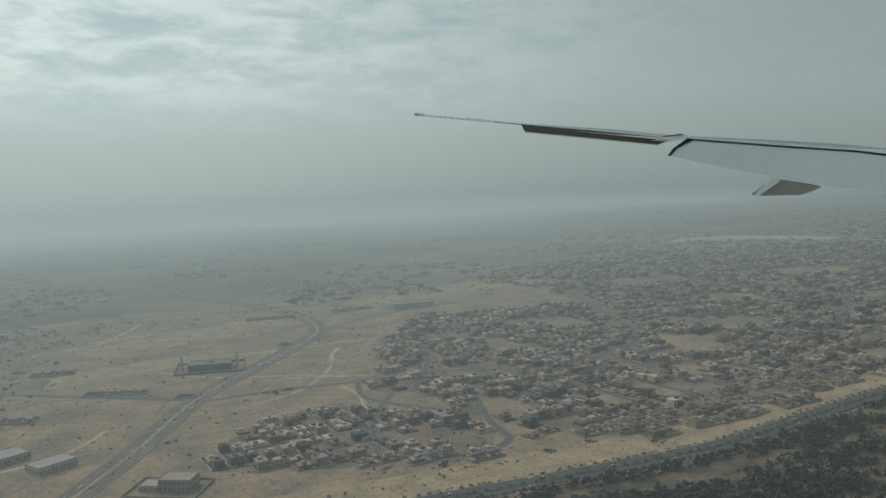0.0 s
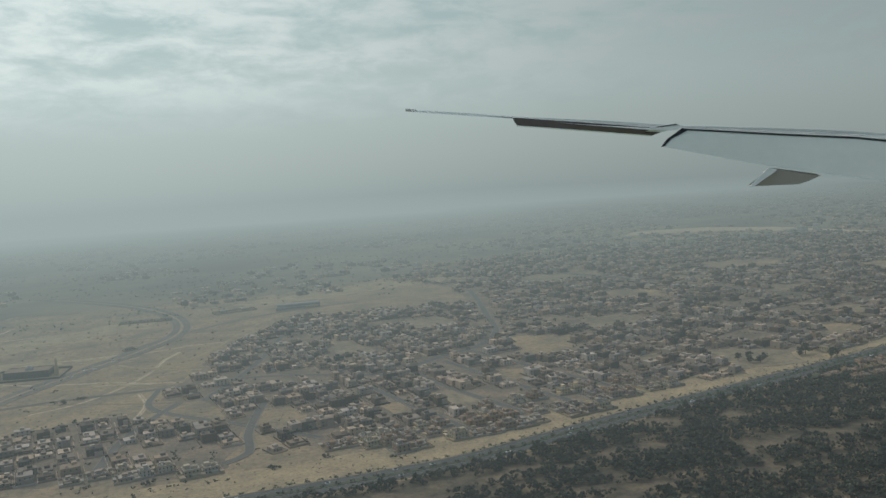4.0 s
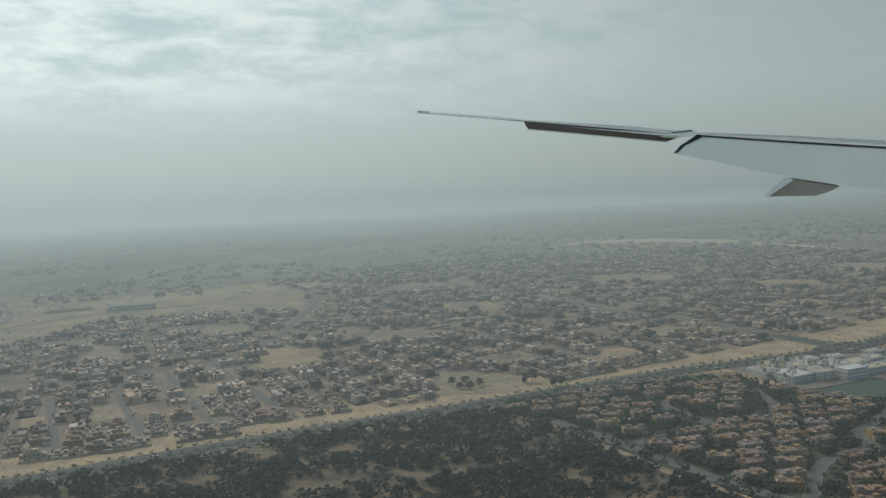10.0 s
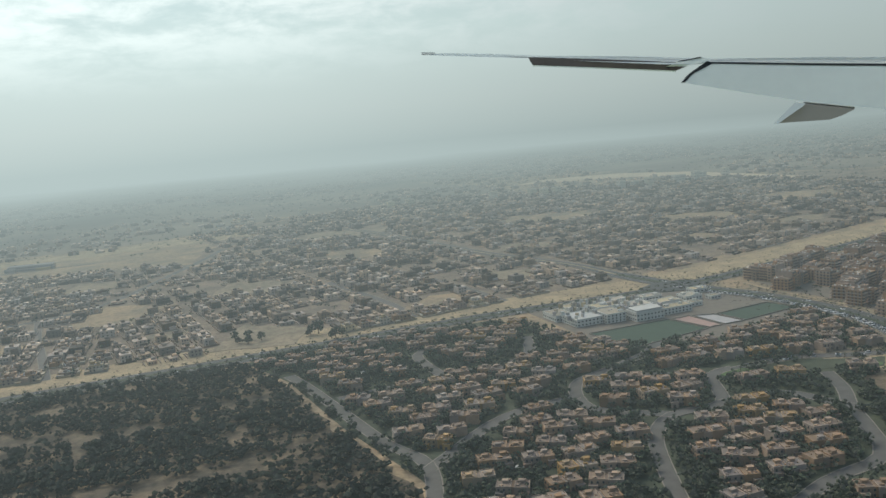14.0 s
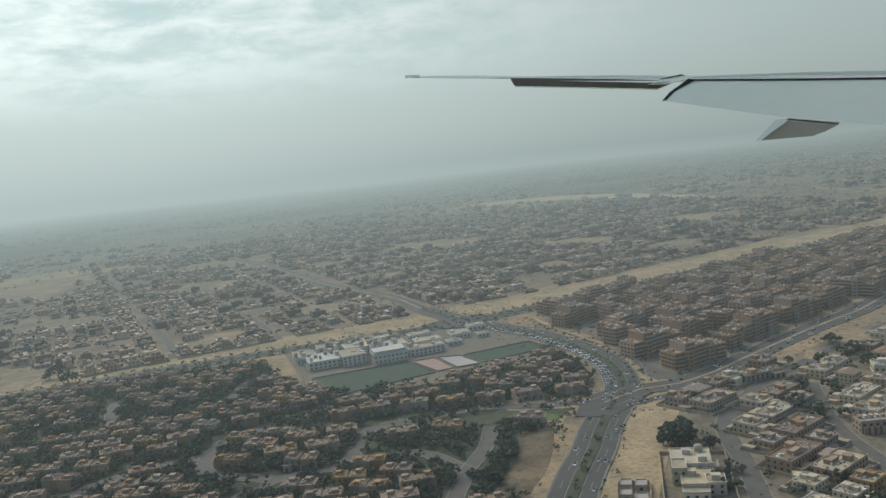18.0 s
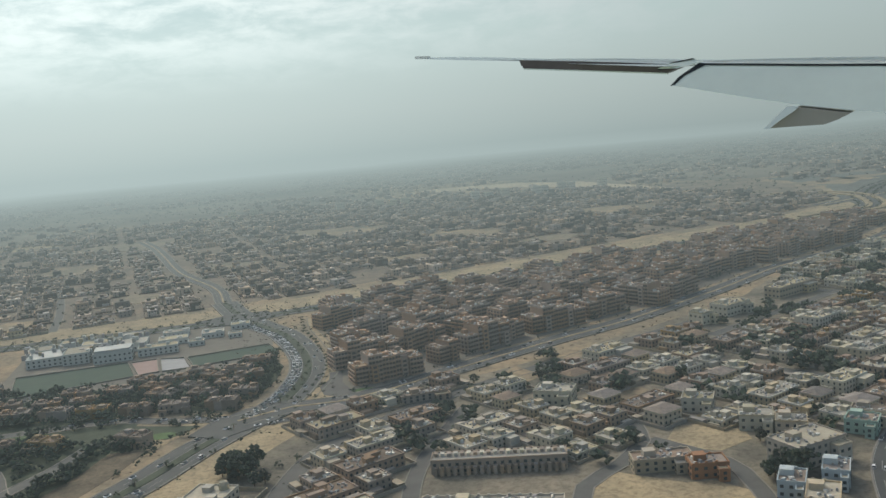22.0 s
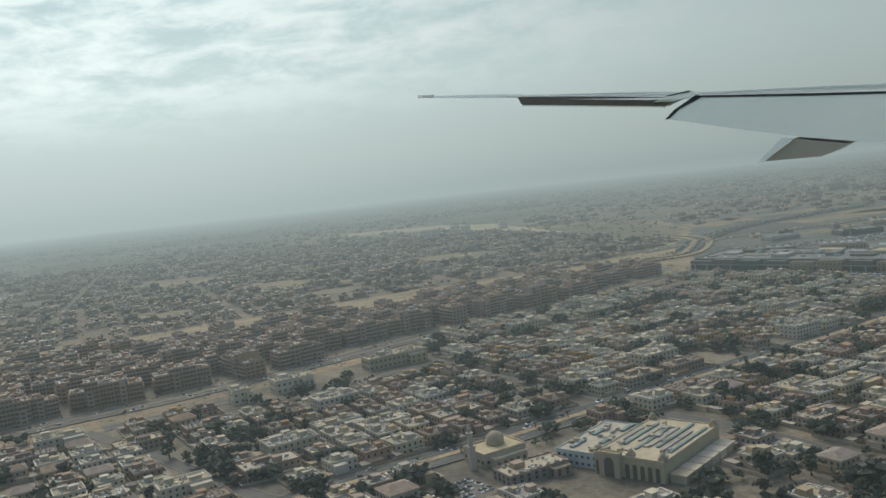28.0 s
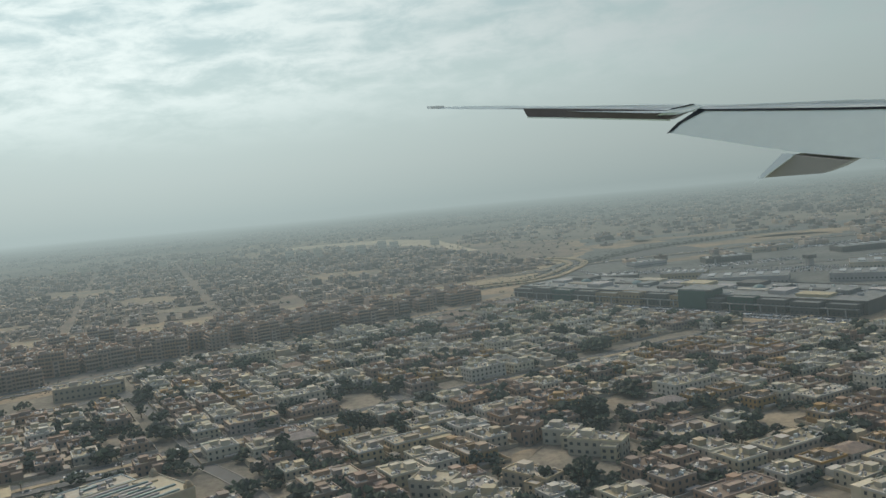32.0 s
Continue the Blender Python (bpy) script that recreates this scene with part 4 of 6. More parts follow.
def apartment(label, modules, seed):
    """A stepped apartment block of staggered modules with loggias, parapets, dark panes and roof rooms."""
    r = random.Random(seed)
    fh = 1.72
    t = thing("apartment_block", label, "apartment block", "apartment blocks")
    panes, slabs = Soup(), Soup()
    wide = 5.6
    for i in range(modules):
        x = (i - (modules - 1) / 2) * wide
        y, d, fl = r.uniform(-.7, .7), r.uniform(8.8, 10.6), r.choice((5, 5, 5, 6) if 0 < i < modules - 1 else (4, 5, 5))
        h = fl * fh + .02 * i
        s = Soup()
        s.box(x, y, 0, wide - .02, d, h)
        mod = part("stair_module" if i % 3 == 1 else "flat_module", s, APT_WALL, t)
        s = Soup()
        ring(s, wide + .1, d + .12, h, .55, .24, x, y)
        part("parapet", s, APT_WALL, mod)
        s = Soup()
        s.box(x, y, h - .02, wide - .5, d - .5, .14)
        part("roof", s, APT_ROOF, mod)
        for side in (-1, 1) if i % 2 else ():
            s = Soup()
            bx = x + r.uniform(-1.0, 1.0)
            bh = h - r.choice((0.4, fh, fh * 2))
            s.box(bx, y + side * (d / 2 + .55), 0, 2.6, 1.2, bh)
            s.box(bx, y + side * (d / 2 + .55), bh, 2.7, 1.3, .22)
            for k in range(int(bh / fh)):
                panes.box(bx, y + side * (d / 2 + 1.14), k * fh + .55, 1.5, .1, .95)
            part("bay", s, APT_WALL, mod)
        for side in (-1, 1):
            for k in range(fl):
                slabs.box(x + r.uniform(-.2, .2), y + side * (d / 2 + .45), k * fh + .02, wide * r.choice((.75, .95, .98)), 1.0, .62)
            for k, u in itertools.product(range(fl), (-2.0, -.7, .7, 2.0)):
                panes.box(x + u, y + side * (d / 2), k * fh + .66, 1.05, .12, .92)
        if i in (0, modules - 1):
            e = -1 if i == 0 else 1
            for k, v in itertools.product(range(fl), (-.35, -.12, .12, .35)):
                panes.box(x + e * wide / 2, y + v * d, k * fh + .5, .12, .9, .9)
                slabs.box(x + e * (wide / 2 + .25), y + v * d, k * fh + .02, .6, d * .2, .45)
        s = Soup()
        rx, ry = x + r.uniform(-1, 1), y + r.uniform(-2, 2)
        s.box(rx, ry, h + .1, r.uniform(1.8, 3), r.uniform(1.8, 3), r.uniform(1.1, 2.0))
        for q in range(4):
            s.box(x + r.uniform(-2.2, 2.2), y + r.uniform(-.4, .4) * d, h + .1, r.uniform(.5, 1.2), r.uniform(.5, 1.2), r.uniform(.5, .9))
        part("roof_room", s, APT_WALL, t)
        s = Soup()
        for q in range(9):
            s.box(x + r.uniform(-2.4, 2.4), y + r.uniform(-.45, .45) * d, h + .1, r.uniform(.4, 1.1), r.uniform(.4, .8), r.uniform(.3, .8), r.random(), q % 2)
        tagged(part("roof_clutter", s, (TANK, ROOF), mod), kind="stuff")
    tagged(part("balcony_fronts", slabs, APT_WALL, t), kind="stuff")
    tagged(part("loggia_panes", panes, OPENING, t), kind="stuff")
    return t


def plant(height, spread, seed, label, name="tree", leaf=None, clumps=46):
    """A tree: tapered trunk with limbs and a ragged crown of leaf clumps."""
    r = random.Random(seed)
    t = thing(name, label, "tree", "trees of the gardens and streets")
    s = Soup()
    s.lathe(0, 0, ((height * .05, 0), (height * .035, height * .35), (height * .015, height * .75)), 6)
    for i in range(4):
        a = i * 1.6 + r.random()
        k = len(s.v)
        w = height * .018
        ex, ey, ez = math.cos(a) * spread * .55, math.sin(a) * spread * .55, height * .68
        s.v += [(-w, 0, height * .3), (w, 0, height * .3), (0, w, height * .34), (ex, ey, ez)]
        s.f += [(k, k + 1, k + 3), (k + 1, k + 2, k + 3), (k + 2, k, k + 3)]
        s.mi += [0] * 3
    part("trunk", s, BARK, t)
    s = Soup()
    for i in range(clumps):
        a, q, b = r.random() * 6.28, r.random() ** .5, r.random()
        rad = spread * (0.35 + .65 * math.sin(math.pi * min(1, .15 + b * .85))) * r.uniform(.75, 1.12)
        s.clump(math.cos(a) * q * rad, math.sin(a) * q * rad, height * (.36 + .6 * b), spread * r.uniform(.15, .32), r)
    part("crown", s, leaf or LEAF, t)
    return t


def palm(seed):
    """A date palm: ringed trunk and arching fronds."""
    r = random.Random(seed)
    t = thing("palm_tree", "date palm with drooping green fronds", "palm tree", "palms")
    s = Soup()
    s.lathe(0, 0, ((.2, 0), (.15, 1.5), (.17, 3.0)), 6)
    part("trunk", s, BARK, t)
    s = Soup()
    for i in range(14):
        a, up = i * 2.4, r.uniform(.1, .9)
        k = len(s.v)
        ca, sa = math.cos(a), math.sin(a)
        for u, w in ((0.1, .1), (.8, .28), (1.5, .05)):
            z = 3.0 + up * u - .55 * u * u
            s.v += [(ca * u - sa * w, sa * u + ca * w, z), (ca * u + sa * w, sa * u - ca * w, z - .05)]
        s.f += [(k, k + 1, k + 3, k + 2), (k + 2, k + 3, k + 5, k + 4)]
        s.mi += [0] * 2
    part("fronds", s, LEAF, t)
    return t


def car(label, seed, van=False):
    t = thing("car", label, "car", "cars on the roads")
    s = Soup()
    s.box(0, 0, .14, 2.3, .95, .34)
    s.box(.02, 0, .47, 2.0, .86, .05)
    part("body", s, CAR_PAINT, t)
    s = Soup()
    s.box(-.12, 0, .52, 1.8 if van else 1.25, .84, .32, taper=.84)
    part("cabin", s, GLASS, t)
    s = Soup()
    s.box(-.12, 0, .84, 1.4 if van else .98, .68, .04)
    part("car_roof", s, CAR_PAINT, t)
    return t


def bake(name, templates, spots, label, category):
    """Far copies of the same houses, with all their parts, joined as one mesh."""
    v, f, mi, mats, n0 = [], [], [], [], 0
    sources = []
    for tmpl in templates:
        rows = []
        for o in tmpl.children_recursive:
            m = o.matrix_basis.copy()
            q = o.parent
            while q != tmpl:
                m = q.matrix_basis @ m
                q = q.parent
            me = o.data
            co = np.empty(len(me.vertices) * 3)
            me.vertices.foreach_get("co", co)
            co = np.column_stack([co.reshape(-1, 3), np.ones(len(co) // 3)]) @ np.array(m).T
            slots = []
            for mt in me.materials:
                c = by_island(mt)
                if c not in mats:
                    mats.append(c)
                slots.append(mats.index(c))
            rows.append((co, [tuple(p.vertices) for p in me.polygons], [slots[p.material_index] for p in me.polygons]))
        sources.append(rows)
    for x, y, deg, sc in spots:
        rows = sources[int(abs(x * 7.3 + y * 3.1)) % len(templates)]
        m = np.array(Matrix.Translation((x, y, 0)) @ Matrix.Rotation(radians(deg), 4, "Z") @ Matrix.Scale(sc, 4))
        for co, faces, idx in rows:
            v.append((co @ m.T)[:, :3])
            f += [tuple(k + n0 for k in q) for q in faces]
            mi += idx
            n0 += len(co)
    me = bpy.data.meshes.new(name)
    me.from_pydata(np.concatenate(v).tolist(), [], f)
    for m in mats:
        me.materials.append(m)
    me.polygons.foreach_set("material_index", mi)
    me.update()
    tagged(new(name, me), label, category, "", "stuff")


def strew(templates, spots):
    """Places copies of the templates at (x, y, degrees, scale); the first use moves the template itself."""
    used = set()
    for x, y, deg, sc in spots:
        tmpl = templates[int(abs(x * 7.3 + y * 3.1)) % len(templates)]
        m = Matrix.Translation((x, y, 0)) @ Matrix.Rotation(radians(deg), 4, "Z") @ Matrix.Scale(sc, 4)
        if tmpl.name in used:
            c = copy_thing(tmpl, Matrix.Identity(4))
            c.matrix_basis = m
        else:
            used.add(tmpl.name)
            tmpl.matrix_basis = m
    for tmpl in templates:
        if tmpl.name not in used:
            for o in (*tmpl.children_recursive, tmpl):
                bpy.data.objects.remove(o)


def blocks(angle, origin, nu, nv, pw, pd, per_block, street, poly, margin, drop=0.06, jit=0.5, holes=0.42):
    """Plots of a street grid inside a polygon: rows back to back, with streets between."""
    c, s = math.cos(radians(angle)), math.sin(radians(angle))
    out = []
    v = 0.0
    for j in range(nv):
        u = 0.0
        for i in range(nu):
            x, y = origin[0] + c * u - s * v, origin[1] + s * u + c * v
            hole = noise.noise(Vector((x * .02, y * .02, 3.1))) > holes
            if inside(x, y, poly) and is_free(x, y, margin) and not hole and rng.random() > drop:
                out.append((x + rng.uniform(-jit, jit), y + rng.uniform(-jit, jit), angle + (180 if j % 2 else 0)))
            u += pw + (street if i % per_block == per_block - 1 else 0)
        v += pd + (street if j % 2 else 0.3)
    return out


# special plots are kept free of the common houses
SPECIAL = [(1061, 211, 12), (1069, 221, 12), (1082, 204, 20), (1050, 202, 10), (1092, 219, 14), (988, 168, 7), (948, 180, 5), (954, 186, 5), (963, 178, 5), (1034, 196, 8), (1063, 170, 10), (887, 154, 14), (874, 159, 8), (899, 151, 12), (910, 189, 8), (902, 229, 6), (871, 264, 7), (898, 284, 9), (839, 180, 6), (850, 178, 6), (862, 175, 6), (837, 159, 6), (848, 156, 6), (860, 154, 6), (877, 231, 8), (915, 208, 6), (924, 189, 6), (931, 185, 6), (900, 164, 7), (892, 172, 6), (914, 149, 5), (926, 152, 5), (916, 140, 6), (837, 248, 7), (1160, 186, 7), (1203, 271, 7), (1175, 227, 7), (1242, 244, 8), (1155, 205, 5), (1164, 198, 6), (1169, 192, 5), (1186, 238, 6), (1194, 227, 8), (1177, 207, 7), (1177, 242, 5), (1189, 266, 6), (1144, 188, 6), (1130, 263, 7), (1198, 255, 6), (1186, 205, 5), (1230, 224, 6), (1042, 215, 12), (1076, 190, 12), (1056, 197, 10), (926, 167, 12), (848, 164, 15), (770, 191, 24), (780, 215, 18), (753, 157, 22), (891, 165, 9), (1164, 186, 7), (80, 650, 34), (34, 402, 15), (-30, 472, 22), (1007, 343, 22), (705, 364, 40), (882, 159, 13), (971, 320, 14), (954, 310, 9)]
CLEAR_ALL = np.concatenate([CLEAR_ALL, np.array(SPECIAL, float)])

# white district
white_spots = blocks(31, (870, -323), 78, 92, 10.0, 9.8, 9, 3.0, WHITE, 2.8, 0.02, 0.4, 0.53)
white_t = [
    villa_house("two-storey white rendered house with flat roof", WHITE_WALL, ROOF, 8.0, 7.2, 2, 1),
    villa_house("two-storey cream house with stepped flat roof", CREAM_WALL, ROOF, 7.4, 7.8, 2, 2),
    villa_house("low white house with a wide flat roof", WHITE_WALL, ROOF, 8.4, 7.4, 1, 3),
    villa_house("two-storey pink-beige rendered house, flat roof", ROSE_WALL, ROOF, 7.6, 7.0, 2, 4),
    villa_house("cream house with a red tiled roof", CREAM_WALL, ROOF, 7.6, 7.0, 2, 5, True),
    villa_house("two-storey white house with a roof stair room", WHITE_WALL, ROOF, 9.0, 8.0, 2, 9),
    villa_house("beige two-storey house with roof tank", CREAM_WALL, ROOF, 7.2, 8.4, 2, 10),
    villa_house("long white two-storey house beside its plot wall", WHITE_WALL, ROOF, 8.6, 6.4, 2, 6),
    villa_house("brown rendered two-storey house in dusty plot", VILLA_WALL, VILLA_ROOF, 8.0, 7.4, 2, 15),
    villa_house("rust-brown rendered two-storey house, flat roof", RUST_WALL, ROOF, 7.8, 7.2, 2, 16),
    villa_house("pale ochre two-storey house with roof room", OCHRE_WALL, ROOF, 8.2, 7.0, 2, 17),
    villa_house("white two-storey house with wide terrace", WHITE_WALL, ROOF, 8.8, 7.0, 2, 18),
    villa_house("low beige house with roof tanks", CREAM_WALL, ROOF, 8.2, 8.0, 1, 8),
]
near = lambda q: (q[0] - 1030) ** 2 * 0.22 + (q[1] - 190) ** 2
white_spots.sort(key=near)
pairs, taken = [], set()
for i, (x, y, a) in enumerate(white_spots):
    if i in taken or rng.random() > .24:
        continue
    for j in range(i + 1, min(i + 60, len(white_spots))):
        u, v, b = white_spots[j]
        if j not in taken and abs(b - a) < 1 and 9.4 < math.hypot(u - x, v - y) < 12 and abs((u - x) * math.sin(radians(31)) - (v - y) * math.cos(radians(31))) < 1.6:
            taken |= {i, j}
            pairs.append(((x + u) / 2, (y + v) / 2, a + rng.choice((0, 180)), rng.uniform(.85, 1.0)))
            break
white_all = [(x, y, a + rng.choice((0, 180)), rng.uniform(.84, 1.02)) for i, (x, y, a) in enumerate(white_spots) if i not in taken]
terrace_t = [
    villa_house("long cream terrace of two-storey houses", CREAM_WALL, ROOF, 17.0, 7.6, 2, 11, group="terraces of the white district", category="terrace", name="terrace"),
    villa_house("long white three-storey apartment house", WHITE_WALL, ROOF, 15.0, 8.2, 3, 12, group="terraces of the white district", category="terrace", name="terrace"),
    villa_house("long brown rendered terrace with flat roof", VILLA_WALL, VILLA_ROOF, 17.6, 8.0, 2, 13, group="terraces of the white district", category="terrace", name="terrace"),
    villa_house("long beige terrace with roof rooms", ROSE_WALL, ROOF, 16.4, 8.6, 2, 14, group="terraces of the white district", category="terrace", name="terrace"),
]
bake("white_district_terraces", terrace_t, pairs[44:], "long flat-roofed terraces of the white district", "terraces")
strew(terrace_t, pairs[:44])
bake("white_district_houses", white_t, white_all[190:], "pale flat-roofed houses of the white district", "houses")
strew(white_t, white_all[:190])


def crowd(name, spots, label, size=(8.0, 7.4), tall=(1.7, 3.6), walls=True, category="houses"):
    """Many far houses as one mesh: bodies, roof rooms, plot walls and dark openings."""
    s = Soup()
    for x, y, a in spots:
        a = radians(a)
        sx, sy, h = size[0] * rng.uniform(.6, 1.15), size[1] * rng.uniform(.6, 1.1), rng.choice(tall) * rng.uniform(.9, 1.2)
        c, q = math.cos(a), math.sin(a)
        at = lambda u, v: (x + c * u - q * v, y + q * u + c * v)
        s.box(x, y, 0, sx, sy, h, a)
        s.box(*at(sx * .2, -sy * .1), 0, sx * .5, sy * 1.15, h * rng.uniform(.45, .8), a)
        s.box(*at(rng.uniform(-.25, .25) * sx, rng.uniform(-.2, .2) * sy), h, 2.2, 2.0, 1.2, a)
        if rng.random() < .5:
            s.box(*at(rng.uniform(-.3, .3) * sx, rng.uniform(-.3, .3) * sy), h, 1.0, 0.9, 0.7, a)
        if walls:
            for u, v, wx, wy in ((0, -sy / 2 - 2.6, sx + 3.4, .25), (-sx / 2 - 1.6, -.5, .25, sy + 4), (sx / 2 + 1.6, -.5, .25, sy + 4)):
                s.box(*at(u, v), 0, wx, wy, .9, a)
        for side in (-1, 1) if walls else ():
            for k in range(3):
                for z in (.5, 2.2) if h > 3 else (.5,):
                    s.box(*at((k - 1) * sx * .3, side * sy / 2), z, .7, .14, .85, a, 1)
            s.box(*at(side * sx / 2, 0), .5, .14, .8, .9, a, 1)
    solid(name, s, (TOWN_WALL, TOWN_DARK), label, category, "stuff")



# the older town beyond the main road
town_spots = [q for q in blocks(6, (-150, 240), 78, 84, 8.8, 9.2, 8, 4.2, TOWN, 4.2, 0.1, .8, 0.34) if q[0] < 440 - (q[1] - 400) * .1]
town_spots += [q for q in blocks(16, (380, 120), 52, 84, 10.6, 11.6, 9, 5.0, TOWN, 5.5, 0.1, 1.0, 0.38) if 440 - (q[1] - 400) * .1 <= q[0] < 790 - (q[1] - 450) * .2]
town_spots += [q for q in blocks(23, (690, 120), 62, 74, 10.8, 11.6, 8, 5.0, TOWN, 5.5, 0.1, 1.0, 0.42) if q[0] >= 790 - (q[1] - 450) * .2]
town_spots += [(212, 425, 12), (219, 409, 12), (211, 392, 20), (222, 397, 12), (226, 420, 100)]
front_row = [q for q in town_spots if np.min(np.hypot(MAIN[:, 0] - q[0], MAIN[:, 1] - q[1])) < 62]
rest = [q for q in town_spots if q not in set(front_row)]
town_t = [
    villa_house("low sand-coloured town house with yard wall", VILLA_WALL, VILLA_ROOF, 7.0, 6.4, 1, 21, group="front row of the town"),
    villa_house("brown rendered two-storey town house", VILLA_WALL, VILLA_ROOF, 6.6, 6.4, 2, 22, group="front row of the town"),
    villa_house("tan two-storey town house, flat roof", CREAM_WALL, VILLA_ROOF, 7.0, 6.0, 2, 23, group="front row of the town"),
    villa_house("rose-beige low town house with tanks", ROSE_WALL, ROOF, 7.4, 6.6, 1, 24, group="front row of the town"),
]
strew(town_t, [(x, y, a + rng.choice((0, 90, 180, -90)), rng.uniform(.85, 1.05)) for x, y, a in front_row[:70]])
rest += front_row[70:]
rest.sort(key=lambda q: q[0])
for i in range(4):
    crowd("town_quarter_houses", rest[i * len(rest) // 4:(i + 1) * len(rest) // 4], "crowded beige and brown flat-roofed town houses", (7.4, 6.8))

# villas of the compound, along winding lanes
LANES = [smooth_line(p) for p in ([(555, 132), (570, 204), (558, 239), (537, 310), (528, 336)], [(624, 123), (638, 180), (647, 206), (660, 221), (681, 225), (692, 255), (705, 260)], [(660, 221), (636, 240), (644, 272), (672, 266), (692, 255)], [(570, 207), (604, 243), (636, 254)], [(547, 292), (593, 303), (632, 314), (644, 349)],
                                 [(644, 272), (681, 294), (695, 310)], [(644, 134), (675, 154), (700, 164), (712, 188), (718, 204), (727, 221), (733, 240)], [(593, 303), (588, 341), (604, 355)], [(681, 225), (705, 226), (718, 204)])]
for i, ln in enumerate(LANES):
    single_road("road_lane_%d" % (i + 1), ln, 4.8, "grey lane winding between villas")
    keep_clear(ln, 3.6)
CLEAR_ALL = np.concatenate([CLEAR_ALL] + CLEAR[-len(LANES):])
villa_t = [
    compound_villa("pinkish-brown stepped twin villa with arched porch", VILLA_WALL, 31),
    compound_villa("tan rendered twin villa with roof rooms", VILLA_WALL, 32),
    compound_villa("brown rendered twin villa among dark trees", VILLA_WALL, 33),
    compound_villa("dusty beige twin villa with arched porch", ROSE_WALL, 35),
    compound_villa("ochre-yellow rendered stepped twin villa", OCHRE_WALL, 34),
    compound_villa("pale brown twin villa beside dark trees", VILLA_WALL, 36),
]
villa_spots = []
for v in range(30):
    for u in range(20):
        x, y = 512 + u * 14.2 + (v % 2) * 6.5 + rng.uniform(-1.2, 1.2), 62 + v * 11.0 + rng.uniform(-1.0, 1.0) - u * 0.8 + 3 * math.sin(u * .6)
        if rng.random() > .06 and inside(x, y, COMPOUND) and is_free(x, y, 2.6) and is_free(x - 3, y, 1.2) and is_free(x + 3, y, 1.2):
            villa_spots.append((x, y, rng.uniform(-20, 20) + rng.choice((0, 0, 180)) - 6, rng.uniform(.82, .94)))
villa_spots = [q for q in villa_spots if q[1] > 128]
villa_spots.sort(key=lambda q: q[1])
bake("compound_villas", villa_t, villa_spots[120:], "far rose-brown twin villas among trees", "villas")
strew(villa_t, villa_spots[:120])

# apartment blocks
apt_t = [
    apartment("five-storey tan apartment block with stepped roofline", 4, 41),
    apartment("short brown apartment block with loggias", 3, 42),
    apartment("tan apartment block with staggered bays", 4, 43),
    apartment("compact tan apartment block beside paved yards", 2, 44),
    apartment("long tan apartment block, stepped modules", 5, 45),
]
# the blocks that face the junction and the road, then the rows behind them
apt_spots = [(825.1, 281, 17, .92), (847.1, 295, 34, .85), (864, 309, 33, .95), (897.2, 329, 22, .95), (817, 305, 20, .95), (812, 327, 26, .9)]
ca, sa = math.cos(radians(29)), math.sin(radians(29))
for j in range(8):
    for i in range(20):
        u, v = i * 25.0 + (j % 2) * 11 + (j % 3) * 3, j * 17.5
        x, y = 812 + ca * u - sa * v, 284 + sa * u + ca * v
        if inside(x, y, APTS) and is_free(x, y, 6.2) and min(math.hypot(x - q[0], (y - q[1]) * 1.3) for q in apt_spots[:6]) > 18:
            apt_spots.append((x + rng.uniform(-1.5, 1.5), y + rng.uniform(-1.5, 1.5), 29 + rng.choice((0, 0, 180, 90 if i % 4 == 2 else 0)) + rng.uniform(-9, 9), rng.uniform(.86, 1.0)))
apt_spots = apt_spots[:6] + sorted(apt_spots[6:], key=lambda q: (q[0] - 850) * .5 + (q[1] - 300))
bake("apartment_rows", apt_t, apt_spots[42:], "far tan apartment blocks with stepped roofs", "apartment blocks")
strew(apt_t, apt_spots[:42])

# ---- school ----
def flat_block(parent, x, y, sx, sy, h, ang, wall, roof, name="wing_block", floors=0):
    b = Soup()
    b.box(0, 0, 0, sx, sy, h)
    ob = part(name, b, wall, parent)
    ob.matrix_basis = pose(x, y, 0, 0, 0, ang)
    s = Soup()
    ring(s, sx + .1, sy + .1, h, .45, .25)
    part("parapet", s, wall, ob)
    s = Soup()
    s.box(0, 0, h - .02, sx - .4, sy - .4, .12)
    part("roof", s, roof, ob)
    if floors:
        window_rows(ob, sx, sy, 0, 0, 0.1, floors, (h - .2) / floors, 1.9, ob, GLASS, .75, .8, (0, 1, 3))
    return ob


school = thing("school", "white three-storey school with flat roofs", "school", m=pose(5, 4, 0))
for x, y, sx, sy, h, f in ((664, 372, 10, 15, 3.0, 1), (672, 358, 15, 17, 3.6, 2), (686, 356, 11, 15, 4.5, 3), (703, 350, 16, 10, 4.3, 2), (721, 355, 17, 8, 3.2, 2), (690, 373, 14, 10, 3.8, 2), (707, 369, 12, 12, 3.4, 1), (724, 372, 13, 9, 2.4, 1),
                           (741, 378, 10, 9, 2.2, 1), (736, 363, 7, 6, 1.9, 1), (752, 391, 9, 7, 2.1, 1), (676, 384, 12, 8, 3.0, 1), (700, 386, 14, 7, 3.2, 1), (722, 388, 12, 7, 2.1, 1), (752, 372, 6, 5, 1.7, 1)):
    flat_block(school, x, y, sx, sy, h, 9 + rng.uniform(-2, 2), SCHOOL_WALL, ROOF_WHITE if x in (672, 703) else ROOF, "wing_block", f)
